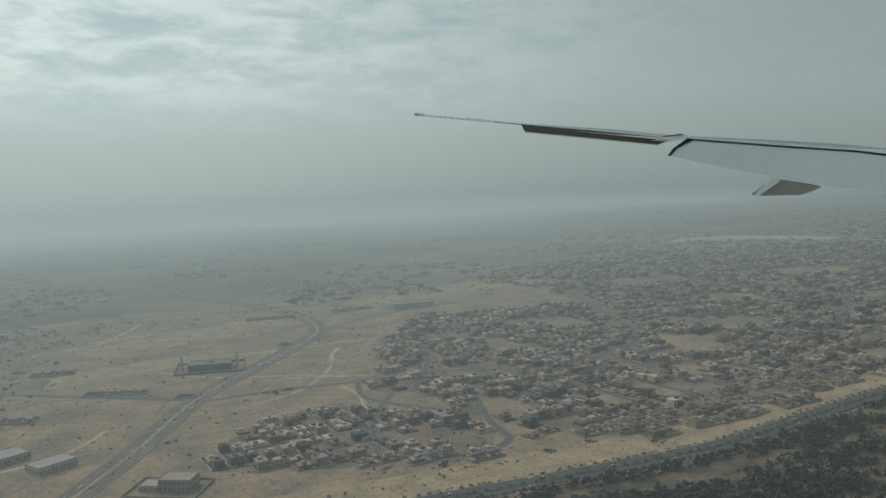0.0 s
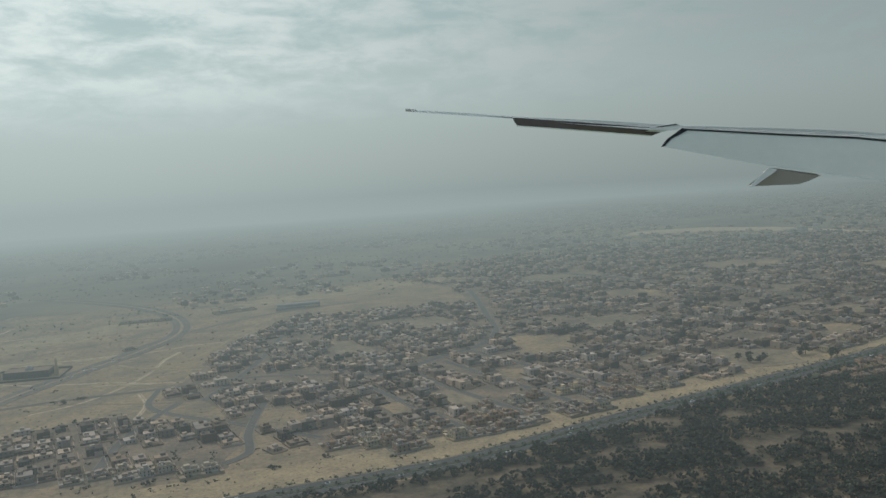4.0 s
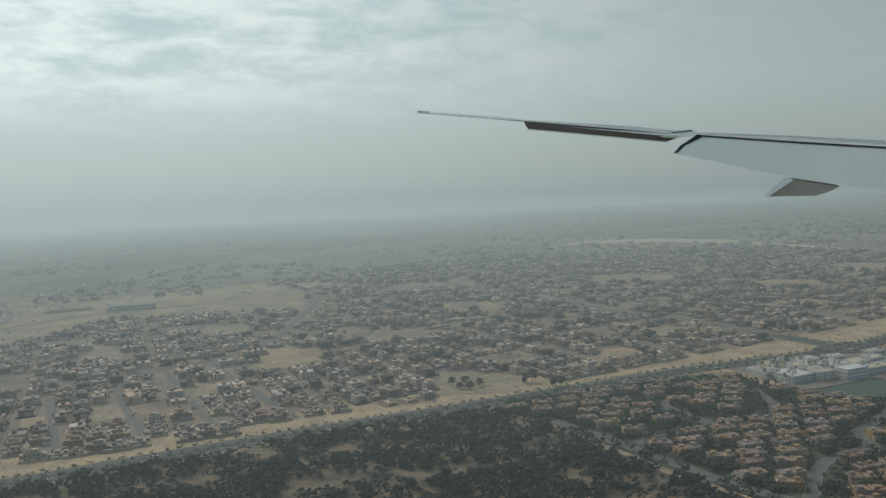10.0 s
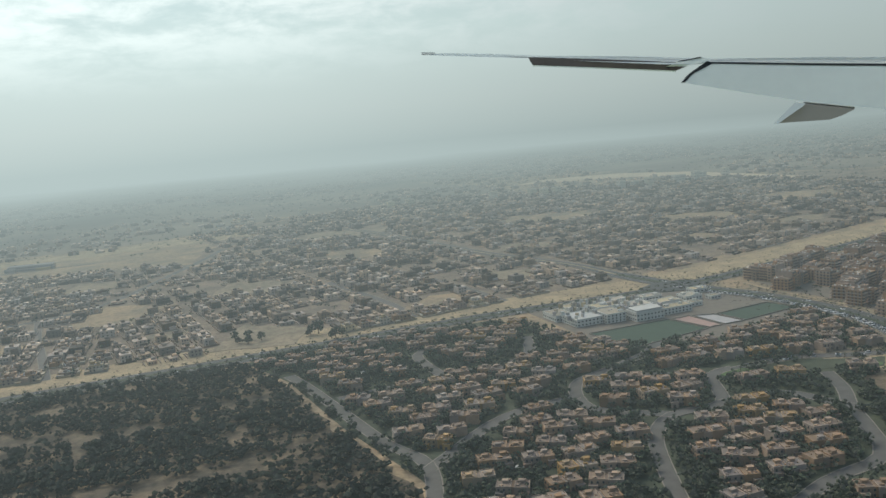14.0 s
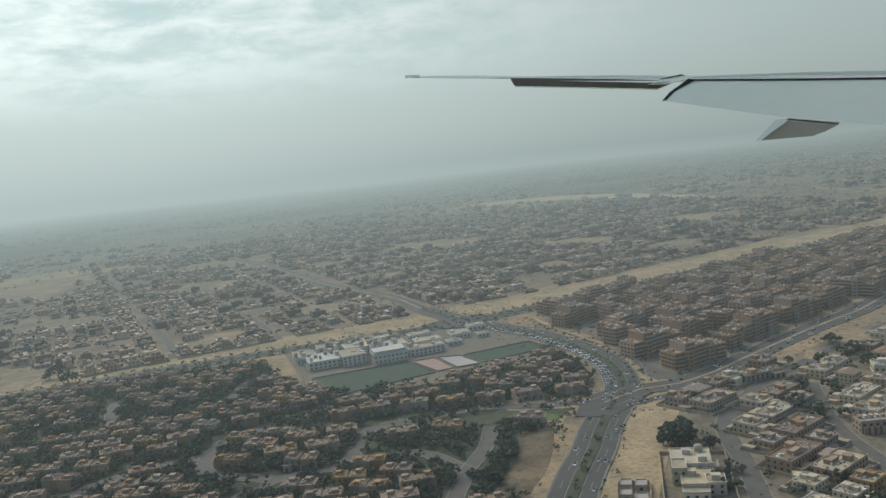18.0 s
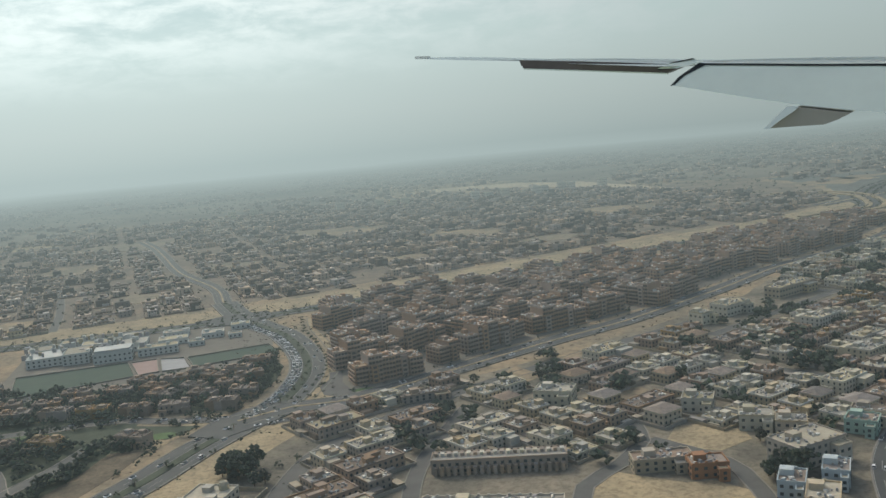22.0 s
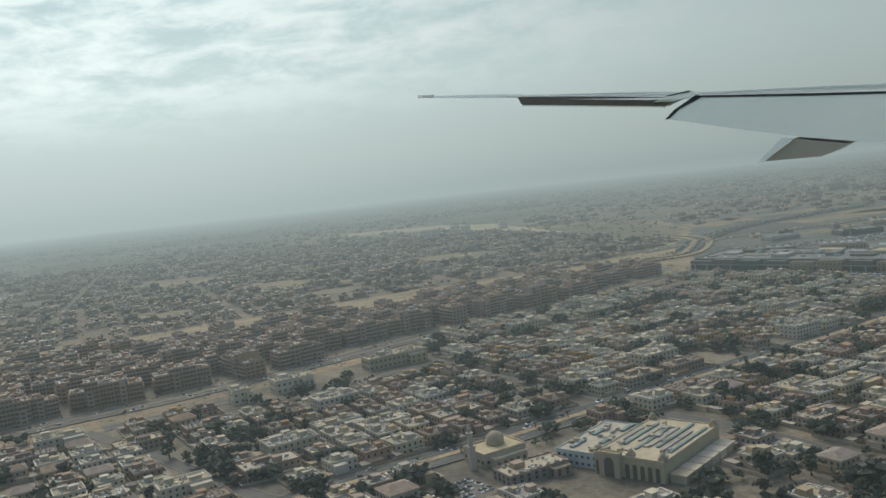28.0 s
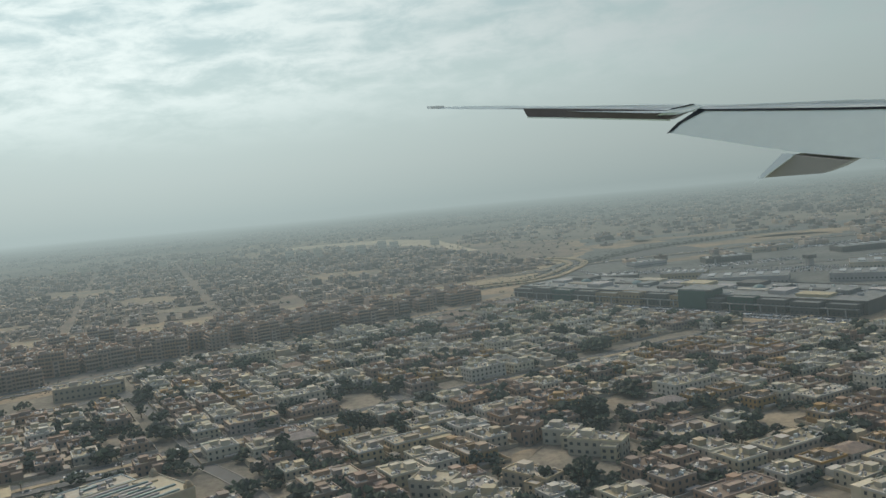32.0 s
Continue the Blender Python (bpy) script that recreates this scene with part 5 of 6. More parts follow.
for x, y, h in ((719, 373, 2.4), (727, 371, 2.4), (738, 379, 2.2), (744, 376, 2.2), (737, 364, 1.9), (753, 391, 2.1), (719, 388, 2.1), (726, 389, 2.1), (717, 355, 3.2), (725, 356, 3.2)):
    s = Soup()
    s.box(x, y, h, rng.uniform(1.4, 3.0), rng.uniform(1.2, 2.4), rng.uniform(.7, 1.3), .2)
    part("roof_plant", s, SCHOOL_WALL, school)
s = Soup()
s.box(703, 350, 4.85, 15, 9, .8, radians(9))
part("hall_roof", s, ROOF_WHITE, school, "bright white raised hall roof")
for i in range(52):
    s = Soup()
    s.box(662 + i * .98 + rng.uniform(-2, 2), 356 + rng.uniform(-4, 28), 3.0, rng.uniform(.8, 2.6), rng.uniform(.8, 2), 1.9 + rng.random(), .2)
    part("roof_plant", s, (CONCRETE, SCHOOL_WALL, ROOF)[i % 3], school)
s = Soup()
s.lathe(690, 374, tuple((2.2 * math.cos(a) + .02, 3.9 + 1.4 * math.sin(a)) for a in np.linspace(0, 1.5, 6)), 14)
part("roof_dome", s, ROOF_WHITE, school)


def pitch(name, outline, material, label):
    p = Soup()
    p.prism(outline, 0.0, 0.09)
    t = solid(name, p, material, label, "sports field", "structure")
    e = Soup()
    for (ax, ay), (bx, by) in zip(outline, outline[1:] + outline[:1]):
        L = math.hypot(bx - ax, by - ay)
        e.box((ax + bx) / 2, (ay + by) / 2, 0.0, L, .25, .6, math.atan2(by - ay, bx - ax))
    part("boundary_fence", e, KERB, t)
    return t


pitch("ground_turf_field", [(672, 338), (682, 305), (725, 320), (716, 345)], TURF, "dark green sports turf beside the school")
pitch("ground_turf_pitch", [(741.5, 343), (747.5, 325), (781, 336), (775, 352)], TURF, "narrow dark green pitch beside the road")
pitch("ground_court", [(717.5, 344), (726.3, 321), (734, 323), (728, 346)], COURT, "brick-red sports court")
pitch("ground_court_grey", [(729.5, 345.5), (735.3, 323), (746.3, 324.5), (740, 343)], COURT_GREY, "pale grey hard court")


# ---- mosque ----
def mosque(x, y, ang):
    t = thing("mosque", "cream mosque with dome and slender minaret", "mosque", m=pose(x, y, 0, 0, 0, ang))
    b = flat_block(t, 0, 0, 13, 10, 3.4, 0, CREAM_WALL, ROOF, "prayer_hall", 1)
    flat_block(t, 0, -6.3, 10, 2.6, 2.4, 0, CREAM_WALL, ROOF, "arcade")
    s = Soup()
    s.lathe(1, 1, ((2.5, 3.4), (2.5, 4.4), (2.6, 4.45)), 16)
    part("drum", s, CREAM_WALL, t)
    s = Soup()
    s.lathe(1, 1, tuple((2.45 * math.cos(a) + .02, 4.45 + 2.5 * math.sin(a)) for a in np.linspace(0, 1.5, 8)) + ((.06, 7.0), (.05, 7.6)), 18)
    part("dome", s, CREAM_WALL, t)
    s = Soup()
    s.box(-9.0, -3.0, 0, 1.6, 1.6, 6.0)
    s.box(-9.0, -3.0, 6.0, 2.0, 2.0, .3)
    s.lathe(-9.0, -3.0, ((.7, 6.3), (.65, 9.4), (1.0, 9.5), (1.0, 9.8), (.5, 9.85), (.5, 10.9), (.6, 11.0), (.05, 12.2)), 10)
    part("minaret", s, CREAM_WALL, t)
    for i in range(5):
        s = Soup()
        s.prism([(-4 + i * 2 - .55, .1), (-4 + i * 2 + .55, .1), (-4 + i * 2 + .55, 1.3), (-4 + i * 2, 1.9), (-4 + i * 2 - .55, 1.3)], -7.68, -7.5)
        s.v = [(a, c, b) for a, b, c in s.v]
        part("arcade_arch", s, OPENING, t)
    return t


mosque(1042, 217, 31)


# ---- large hall with arches ----
def arch_outline(x, w, h):
    return [(x - w / 2, 0), (x + w / 2, 0)] + [(x + w / 2 * math.cos(a), h - w / 2 + w / 2 * math.sin(a)) for a in np.linspace(0, math.pi, 9)]


hall = thing("arcaded_hall", "cream hall with tall dark arches and teal roof strips", "public building", m=pose(1082, 204, 0, 0, 0, -41) @ Matrix.Scale(.88, 4))
flat_block(hall, 0, 0, 21, 34, 5.6, 0, WHITE_WALL, ROOF, "main_block", 0)
flat_block(hall, -17.6, -1, 13.6, 28, 4.2, 0, PALE_BLUE, ROOF, "side_block", 2)
flat_block(hall, -5.0, -17.6, 6.4, 2.0, 6.6, 0, CREAM_WALL, ROOF, "portal", 0)
# no real recesses: dark arch panels carry the shade as colour
for i in range(9):
    x = -9.4 + i * 2.25
    if -8.2 < x < -1.8:
        continue
    s = Soup()
    s.prism(arch_outline(x, 1.2, 3.9), -17.12, -16.95)
    s.v = [(a, c, b + .1) for a, b, c in s.v]
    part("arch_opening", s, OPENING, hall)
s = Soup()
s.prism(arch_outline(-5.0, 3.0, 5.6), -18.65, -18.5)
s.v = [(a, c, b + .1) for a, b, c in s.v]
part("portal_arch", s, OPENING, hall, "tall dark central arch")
for i in range(8):
    s = Soup()
    s.box(-8.4 + i * 2.4, 2 + i % 3 * 2 - 2, 5.7, .9, 15 + i * 5 % 9, .4)
    part("roof_skylight", s, TEAL if i % 2 else CONCRETE, hall)
for i in range(4):
    s = Soup()
    s.box(-17.6 + (i % 2) * 6 - 3, -9 + i * 6, 4.3, 1.4, 7, .5)
    part("roof_panel", s, TEAL, hall)
for i in range(34):
    s = Soup()
    on_side = i % 2
    s.box(rng.uniform(-23, -12) if on_side else rng.uniform(-9, 9), rng.uniform(-13, 11) if on_side else rng.uniform(-14, 15), 4.3 if on_side else 5.7, rng.uniform(.6, 1.8), rng.uniform(.6, 2.4), rng.uniform(.4, 1.0))
    part("roof_plant", s, (CONCRETE, WHITE_WALL, ROOF)[i % 3], hall)
for x, y in ((-9.6, 15.6), (9.6, 15.6), (-9.6, -15.6), (9.6, -15.6), (0.2, -15.6)):
    s = Soup()
    s.box(x, y, 5.6, 1.9, 1.9, 1.1)
    s.lathe(x, y, ((.95, 6.7), (.9, 7.2), (.55, 7.7), (.08, 7.95)), 10)
    part("corner_turret", s, CREAM_WALL, hall)
for i in range(6):
    s = Soup()
    s.box(13.4, -13 + i * 5.2, 0, 4.6, 4.4, 2.2)
    s.box(13.4, -13 + i * 5.2, 2.2, 4.9, 4.7, .16)
    part("side_shop", s, WHITE_WALL, hall)

# ---- shopping mall ----
mall = thing("shopping_mall", "long dark-fronted mall with pale grey roofs", "mall", m=pose(1250, 449, 0, 0, 0, -47))
flat_block(mall, 0, 22, 200, 42, 5.4, 0, MALL_WALL, MALL_ROOF, "main_hall", 0)
for i in range(13):
    x = -93 + i * 15.4
    flat_block(mall, x, -1.5 - (i % 3) * .6, 13, 6, 4.6 + (i * 7 % 4) * .35, 0, MALL_OCHRE if i in (4, 5, 7) else (GREEN_GLASS if i in (2, 9) else MALL_WALL), MALL_ROOF, "front_bay", 2)
for i in range(26):
    s = Soup()
    s.box(-96 + i * 7.6, -5.4, 0, .5, .5, 3.0)
    part("canopy_post", s, CONCRETE, mall)
s = Soup()
s.box(0, -5.0, 3.0, 198, 2.6, .3)
part("front_canopy", s, MALL_ROOF, mall, "long pale canopy edge over the dark front")
s = Soup()
s.box(22, 0, 0, 15, 14, 8.4)
part("glass_atrium", s, GREEN_GLASS, mall, "dark green glass atrium block")
s = Soup()
s.box(22, 2, 8.4, 18, 15, .5)
part("atrium_roof", s, MALL_ROOF, mall, "pale oversailing atrium roof")
for i in range(22):
    s = Soup()
    x, y = -94 + i * 8.8, 10 + (i * 37 % 26)
    s.box(x, y, 5.4, 6 + i % 4 * 3, 5 + i % 3 * 3, .7 + i % 3 * .6)
    part("roof_volume", s, (MALL_ROOF, CONCRETE, MALL_WALL, ROOF)[i % 4], mall)
for i in range(60):
    s = Soup()
    s.box(-95 + (i * 53 % 190), 5 + (i * 29 % 34), 5.5, 1.2 + i % 3, 1.4, .6 + i % 2 * .4)
    part("roof_unit", s, METAL if i % 3 else TANK, mall)
for i in range(4):
    s = Soup()
    s.lathe(-70 + i * 36, 24, tuple((3.0 * math.cos(a) + .02, 5.4 + 2.0 * math.sin(a)) for a in np.linspace(0, 1.5, 6)), 14)
    part("roof_dome", s, TEAL, mall)

for x, y, h in ((1354, 546, 6.5), (1312, 600, 4.5)):
    tower = thing("concrete_tower", "dark concrete tower with a wide head", "tower", "towers behind the mall", m=pose(x, y, 0, 0, 0, 15))
    s = Soup()
    s.box(0, 0, 0, 3.4, 3.4, h * .7)
    part("shaft", s, CONCRETE, tower)
    s = Soup()
    s.box(0, 0, h * .7, 5.6, 5.6, h * .3)
    part("head", s, MALL_WALL, tower)

# sheds, car parks and low shops on the lots behind the mall
for i, (x, y, sx, sy, h, ang) in enumerate(((1302, 496, 46, 22, 4.6, -20), (1240, 556, 30, 14, 3.0, -15), (1280, 541, 26, 16, 3.4, -20), (1362, 476, 40, 20, 4.0, -25), (1320, 606, 30, 14, 3.0, 5), (1390, 516, 46, 24, 3.6, -20), (1270, 616, 24, 12, 2.8, 20), (1410, 606, 40, 16, 3.2, 8), (1460, 466, 50, 26, 4.4, -25), (1490, 556, 40, 22, 3.4, -10), (1217, 524, 22, 10, 3.0, -40), (1360, 646, 30, 12, 3.0, 10), (1550, 616, 44, 18, 3.0, 0), (1450, 636, 30, 12, 2.8, 5))):
    b = thing("low_shed", "wide low shed with a pale sheet roof", "shed", "sheds behind the mall", m=pose(x, y, 0, 0, 0, ang))
    flat_block(b, 0, 0, sx, sy, h, 0, (CONCRETE, MALL_WALL, CREAM_WALL)[i % 3], MALL_ROOF, "main_block", 1)
    s = Soup()
    for k in range(5):
        s.box((k - 2) * sx * .18, sy * .1, h + .1, sx * .08, sy * .5, .5)
    tagged(part("roof_lights", s, METAL, b), kind="stuff")
lots = Soup()
for x, y, sx, sy, ang in ((1241, 440, 200, 13, -47), (1216, 544, 34, 26, -40), (1258, 586, 60, 18, -10), (1340, 536, 60, 26, -20), (1330, 586, 60, 18, 2), (1430, 556, 70, 34, -12), (1410, 656, 80, 22, 8), (1290, 706, 70, 30, 15), (1490, 646, 90, 26, 0)):
    lots.box(x, y, 0, sx, sy, .09, radians(ang))
solid("pavement_car_parks", lots, STREET, "grey tarmac car parks behind the mall", "car park")
plots = Soup()
for x, y, sx, sy, ang in ((1376, 730, 120, 34, 10), (1290, 636, 60, 16, 15), (1450, 756, 150, 40, -5), (1280, 796, 60, 50, 30), (1630, 716, 180, 40, -5), (1480, 596, 60, 18, -5), (1350, 816, 120, 24, 5)):
    plots.prism(rough([(x + ux * sx / 2 * math.cos(radians(ang)) - uy * sy / 2 * math.sin(radians(ang)), y + ux * sx / 2 * math.sin(radians(ang)) + uy * sy / 2 * math.cos(radians(ang))) for ux, uy in ((-1, -1), (1, -1), (1, 1), (-1, 1))], 7, 4, x), 0, .07)
solid("ground_bare_plots", plots, SAND, "bare sandy plots beside the highway", "sand")
pk = Soup()
pk.box(1034, 195, 0, 12, 13, .11, radians(40))
pk.prism([(1052, 171), (1063, 180), (1076, 168), (1067, 159)], 0, .12)
solid("pavement_plaza", pk, PAVING, "paved plaza and car park beside the hall", "paving")
ep = [(1030 + i * 1.15 - j * 2.4, 188 + i * .95 + j * 3.2, 128) for i in range(9) for j in range(3) if (i * 7 + j) % 5]
for x, y, sx, sy, ang in ((1241, 440, 200, 13, -47), (1216, 544, 34, 26, -40), (1258, 586, 60, 18, -10), (1340, 536, 60, 26, -20), (1330, 586, 60, 18, 2), (1430, 556, 70, 34, -12), (1410, 656, 80, 22, 8)):
    c, q = math.cos(radians(ang)), math.sin(radians(ang))
    for j in range(int(sy / 6)):
        for i in range(int(sx / 1.5)):
            if rng.random() < .7:
                u, v = -sx / 2 + .8 + i * 1.5, -sy / 2 + 2 + j * 6
                ep.append((x + c * u - q * v, y + q * u + c * v, ang + 90))
parked = Soup()
for x, y, deg in ep:
    parked.box(x, y, .12, 2.3, .95, .36, radians(deg), 0)
    parked.box(x, y, .48, 1.3, .84, .34, radians(deg), 1, .84)
solid("parked_cars", parked, (CAR_CROWD, GLASS), "rows of parked cars behind the mall", "cars", "stuff")

# ---- first quarter: fort-like mosque, tan hall, warehouses ----
fort = thing("walled_mosque", "dark walled mosque with two minarets on open sand", "mosque", m=pose(84, 640, 0, 0, 0, -12))
flat_block(fort, 0, 0, 30, 16, 4.2, 0, TOWN_DARK, VILLA_ROOF, "prayer_hall", 1)
for x in (-19, 19):
    s = Soup()
    s.box(x, -4, 0, 2.4, 2.4, 7)
    s.lathe(x, -4, ((.9, 7), (.8, 10), (1.2, 10.2), (.2, 12)), 8)
    part("minaret", s, CREAM_WALL, fort)
s = Soup()
ring(s, 48, 34, 0, 1.2, .4)
part("yard_wall", s, MALL_WALL, fort)
s = Soup()
s.lathe(0, 0, ((3, 4.2), (2.6, 5.6), (1.4, 6.8), (.1, 7.3)), 12)
part("dome", s, CONCRETE, fort)

tan = thing("tan_hall", "tan rendered hall with arched windows and forecourt", "public building", m=pose(36, 404, 0, 0, 0, -30))
flat_block(tan, 0, 0, 15, 11, 5.2, 0, CREAM_WALL, ROOF, "main_block", 2)
flat_block(tan, -12, -2, 9, 9, 2.6, 0, CREAM_WALL, CONCRETE, "annexe", 1)
s = Soup()
ring(s, 34, 24, 0, 1.1, .3, -4, -2)
part("yard_wall", s, PLOT_WALL, tan)
for x, y, sx, sy in ((-42, 484, 24, 15), (-18, 462, 20, 13), (-62, 455, 18, 14), (-48, 430, 16, 12)):
    w = thing("warehouse", "low grey warehouse with a pale flat roof", "warehouse", "warehouses", m=pose(x, y, 0, 0, 0, 30))
    flat_block(w, 0, 0, sx, sy, 3.4, 0, CREAM_WALL, CONCRETE, "main_block", 1)
    s = Soup()
    for i in range(4):
        s.box(-sx * .3 + i * sx * .2, -sy / 2 - .03, 0, 1.6, .12, 2.2)
    part("loading_doors", s, METAL, w)

# walled yards and a grey works on the open sand
for x, y, sx, sy, ang, n in ((18, 597, 40, 9, -22, 3), (166, 819, 46, 11, -8, 5), (246, 824, 40, 13, 8, 2), (58, 566, 12, 7, -25, 1), (-40, 560, 26, 12, -20, 3), (-20, 680, 30, 14, -10, 4), (150, 690, 10, 7, 20, 1)):
    yd = thing("walled_yard", "low walled yard with small sheds on sand", "yard", "yards on the open sand", m=pose(x, y, 0, 0, 0, ang))
    s = Soup()
    ring(s, sx, sy, 0, 1.2, .35)
    part("yard_wall", s, PLOT_WALL, yd)
    for k in range(n):
        flat_block(yd, -sx / 2 + (k + .5) * sx / n, sy * .12, min(7, sx / n * .6), sy * .42, 1.9, 0, CREAM_WALL if k % 2 else PLOT_WALL, CONCRETE, "shed", 1)
works = thing("grey_works", "low grey works building on the open sand", "works", m=pose(303, 805, 0, 0, 0, -4))
flat_block(works, 0, 0, 40, 9, 4.4, 0, CONCRETE, CONCRETE, "main_block", 2)
flat_block(works, -17, -6.5, 9, 5, 3.0, 0, CONCRETE, CONCRETE, "annexe", 1)
flat_block(works, 12, -6, 12, 4, 2.4, 0, CREAM_WALL, CONCRETE, "annexe", 1)

# larger buildings in the white district
for x, y, sx, sy, h, ang, wall, lab in ((926, 167, 16, 10, 5.6, 20, CREAM_WALL, "three-storey cream apartment house"), (846, 156, 33, 7, 3.4, -14, WHITE_WALL, "long white terrace with a flat roof"), 
                                        (1009, 344, 26, 8, 4.6, 29, CREAM_WALL, "long cream arcaded terrace"), (971, 320, 15, 9, 4.6, 29, WHITE_WALL, "white three-storey office block"), (954, 308, 7, 7, 4.8, 29, WHITE_WALL, "small white domed building"), (891, 172, 15, 6, 3.2, -4, CREAM_WALL, "cream terrace with red tiled roof"), (900, 165, 9, 6, 3.6, -6, ORANGE_WALL, "orange-brown rendered house on bare sand"), (877, 231, 12, 8, 4.4, -25, WHITE_WALL, "white two-storey villa with a flat roof"), (915, 210, 9, 7, 4, -25, WHITE_WALL, "white two-storey house beside bare sand"), (924, 191, 9, 7, 4.2, -22, WHITE_WALL, "white two-storey house with roof room"), (931, 185, 8, 7, 3.8, -26, CREAM_WALL, "cream two-storey house with roof room"), (914, 150, 6, 8, 3.8, -30, PALE_BLUE, "pale blue rendered house beside the street"), (926, 153, 6, 8, 3.8, -30, PALE_BLUE, "pale blue rendered house in a walled plot"), (916, 140, 7, 10, 4.2, -30, CREAM_WALL, "cream two-storey house beside the street"), (988, 168, 13, 9, 5.4, -27, CREAM_WALL, "large cream block beside the avenue"), (948, 180, 8, 7, 3.6, -38, MINT_WALL, "mint green rendered two-storey house"), (954, 186, 10, 6, 3.4, -38, CREAM_WALL, "cream terrace with red tiled roof"), (963, 178, 9, 6, 3.4, -38, CREAM_WALL, "pale terrace with red tiled roof"), (1155, 207, 10, 7, 4.0, -22, WHITE_WALL, "white two-storey house beside a sandy lot"), (1163, 199, 11, 6, 4.2, 28, WHITE_WALL, "long white two-storey house beside a lot"), (1169, 194, 9, 6, 3.8, -14, WHITE_WALL, "white house with a low roof room"), (1186, 239, 9, 6, 3.8, -24, WHITE_WALL, "white house with deep porch"), (1194, 228, 14, 6, 4.0, -25, WHITE_WALL, "long white terrace beside dark trees"), (1177, 208, 13, 6, 3.4, -42, CREAM_WALL, "long tan terrace with flat roof"), (1177, 243, 7, 6, 4.4, -26, RUST_WALL, "rust-brown rendered three-storey house"), (1189, 266, 10, 7, 4.6, -6, OCHRE_WALL, "ochre rendered three-storey block"), (1050, 202, 17, 8, 2.4, 28, ROSE_WALL, "low tan shop row with a flat roof"), (837, 249, 17, 5, 2.4, 12, ROSE_WALL, "low shop row with red tiled roof")):
    b = thing("large_house", lab, "building", m=pose(x, y, 0, 0, 0, ang))
    k = flat_block(b, 0, 0, sx, sy, h, 0, wall, TILE_ROOF if "red" in lab else ROOF, "main_block", max(2, int(h / 1.8)))
    flat_block(b, sx * .3, -sy * .5 - 1.2, sx * .28, 2.6, h * .8, 0, wall, ROOF, "front_bay", 2)
    s = Soup()
    s.box(-sx * .2, sy * .1, h + .1, 3, 2.6, 1.5)
    part("stair_room", s, wall, b)
    s = Soup()
    for i in range(int(sx * 1.7)):
        s.box(rng.uniform(-.44, .44) * sx, rng.uniform(-.42, .42) * sy, h + .1, rng.uniform(.3, 1.1), rng.uniform(.3, .8), rng.uniform(.25, .8), rng.random(), i % 3 % 2)
    for i in range(int(sx / 2.4)):
        s.box(-sx / 2 + 1.2 + i * 2.4, -sy / 2 + .2, h + .4, .7, .3, .35, 0, 2)
        s.box(-sx / 2 + 1.2 + i * 2.4, sy / 2 - .2, h + .4, .7, .3, .35, 0, 2)
    tagged(part("roof_clutter", s, (CONCRETE, TANK, wall), b), kind="stuff")
mansion = thing("white_mansion", "large white stepped house with roof terraces", "house", m=pose(777, 173, 0, 0, 0, -20))
for x, y, sx, sy, h in ((-1, 6.5, 11, 12, 3.6), (0, -5.5, 9, 11, 2.6), (-4.6, -1, 4, 7, 4.4), (4.4, -9, 5, 6, 3.3), (4.6, 4, 3.6, 5, 2.2), (-1, -13, 7, 4, 1.9)):
    flat_block(mansion, x, y, sx, sy, h, 0, WHITE_WALL, ROOF, "wall_block", max(1, int(h / 1.5)))
for x, y, z in ((-2, 9, 3.7), (2, 3.5, 3.7), (-1.5, -4, 2.7), (4.4, -9, 3.4)):
    s = Soup()
    s.box(x, y, z, 2.2, 2.0, 1.2)
    s.box(x, y, z + 1.2, 2.5, 2.3, .16)
    part("roof_room", s, WHITE_WALL, mansion)
s = Soup()
s.lathe(1.5, 10.6, ((1.3, 3.6), (1.3, 5.0), (1.0, 5.6), (.1, 5.9)), 12)
part("round_turret", s, WHITE_WALL, mansion)
s = Soup()
ring(s, 19, 36, 0, 1.1, .25)
part("plot_wall", s, PLOT_WALL, mansion)
trow = thing("stepped_terrace", "long rose-beige terrace with a row of roof turrets", "terrace", m=pose(852, 184, 0, 0, 0, -10))
flat_block(trow, 0, 0, 35, 6, 3.6, 0, ROSE_WALL, ROOF, "main_block", 2)
for i in range(20):
    s = Soup()
    s.box(-16.4 + i * 1.72, .6, 3.6, .9, 1.4, .8)
    s.box(-16.4 + i * 1.72, .6, 4.4, 1.1, 1.6, .14)
    part("roof_turret", s, (ROSE_WALL, PARAPET)[i % 2], trow)
    s = Soup()
    s.box(-16.4 + i * 1.72, -3.5, 0, 1.0, 1.2, 2.2)
    part("porch", s, ROSE_WALL, trow)
site = thing("walled_yard", "walled yard with grey sheds on sand", "yard", m=pose(757, 168, 0, 0, 0, -20))
s = Soup()
ring(s, 9, 16, 0, 1.2, .3)
part("yard_wall", s, PLOT_WALL, site)
for x, y in ((-2, 5), (2, 4.6), (-2, -1.5), (2, -4.5)):
    flat_block(site, x, y, 3.2, 4.4, 1.7, 0, PLOT_WALL, CONCRETE, "shed", 1)

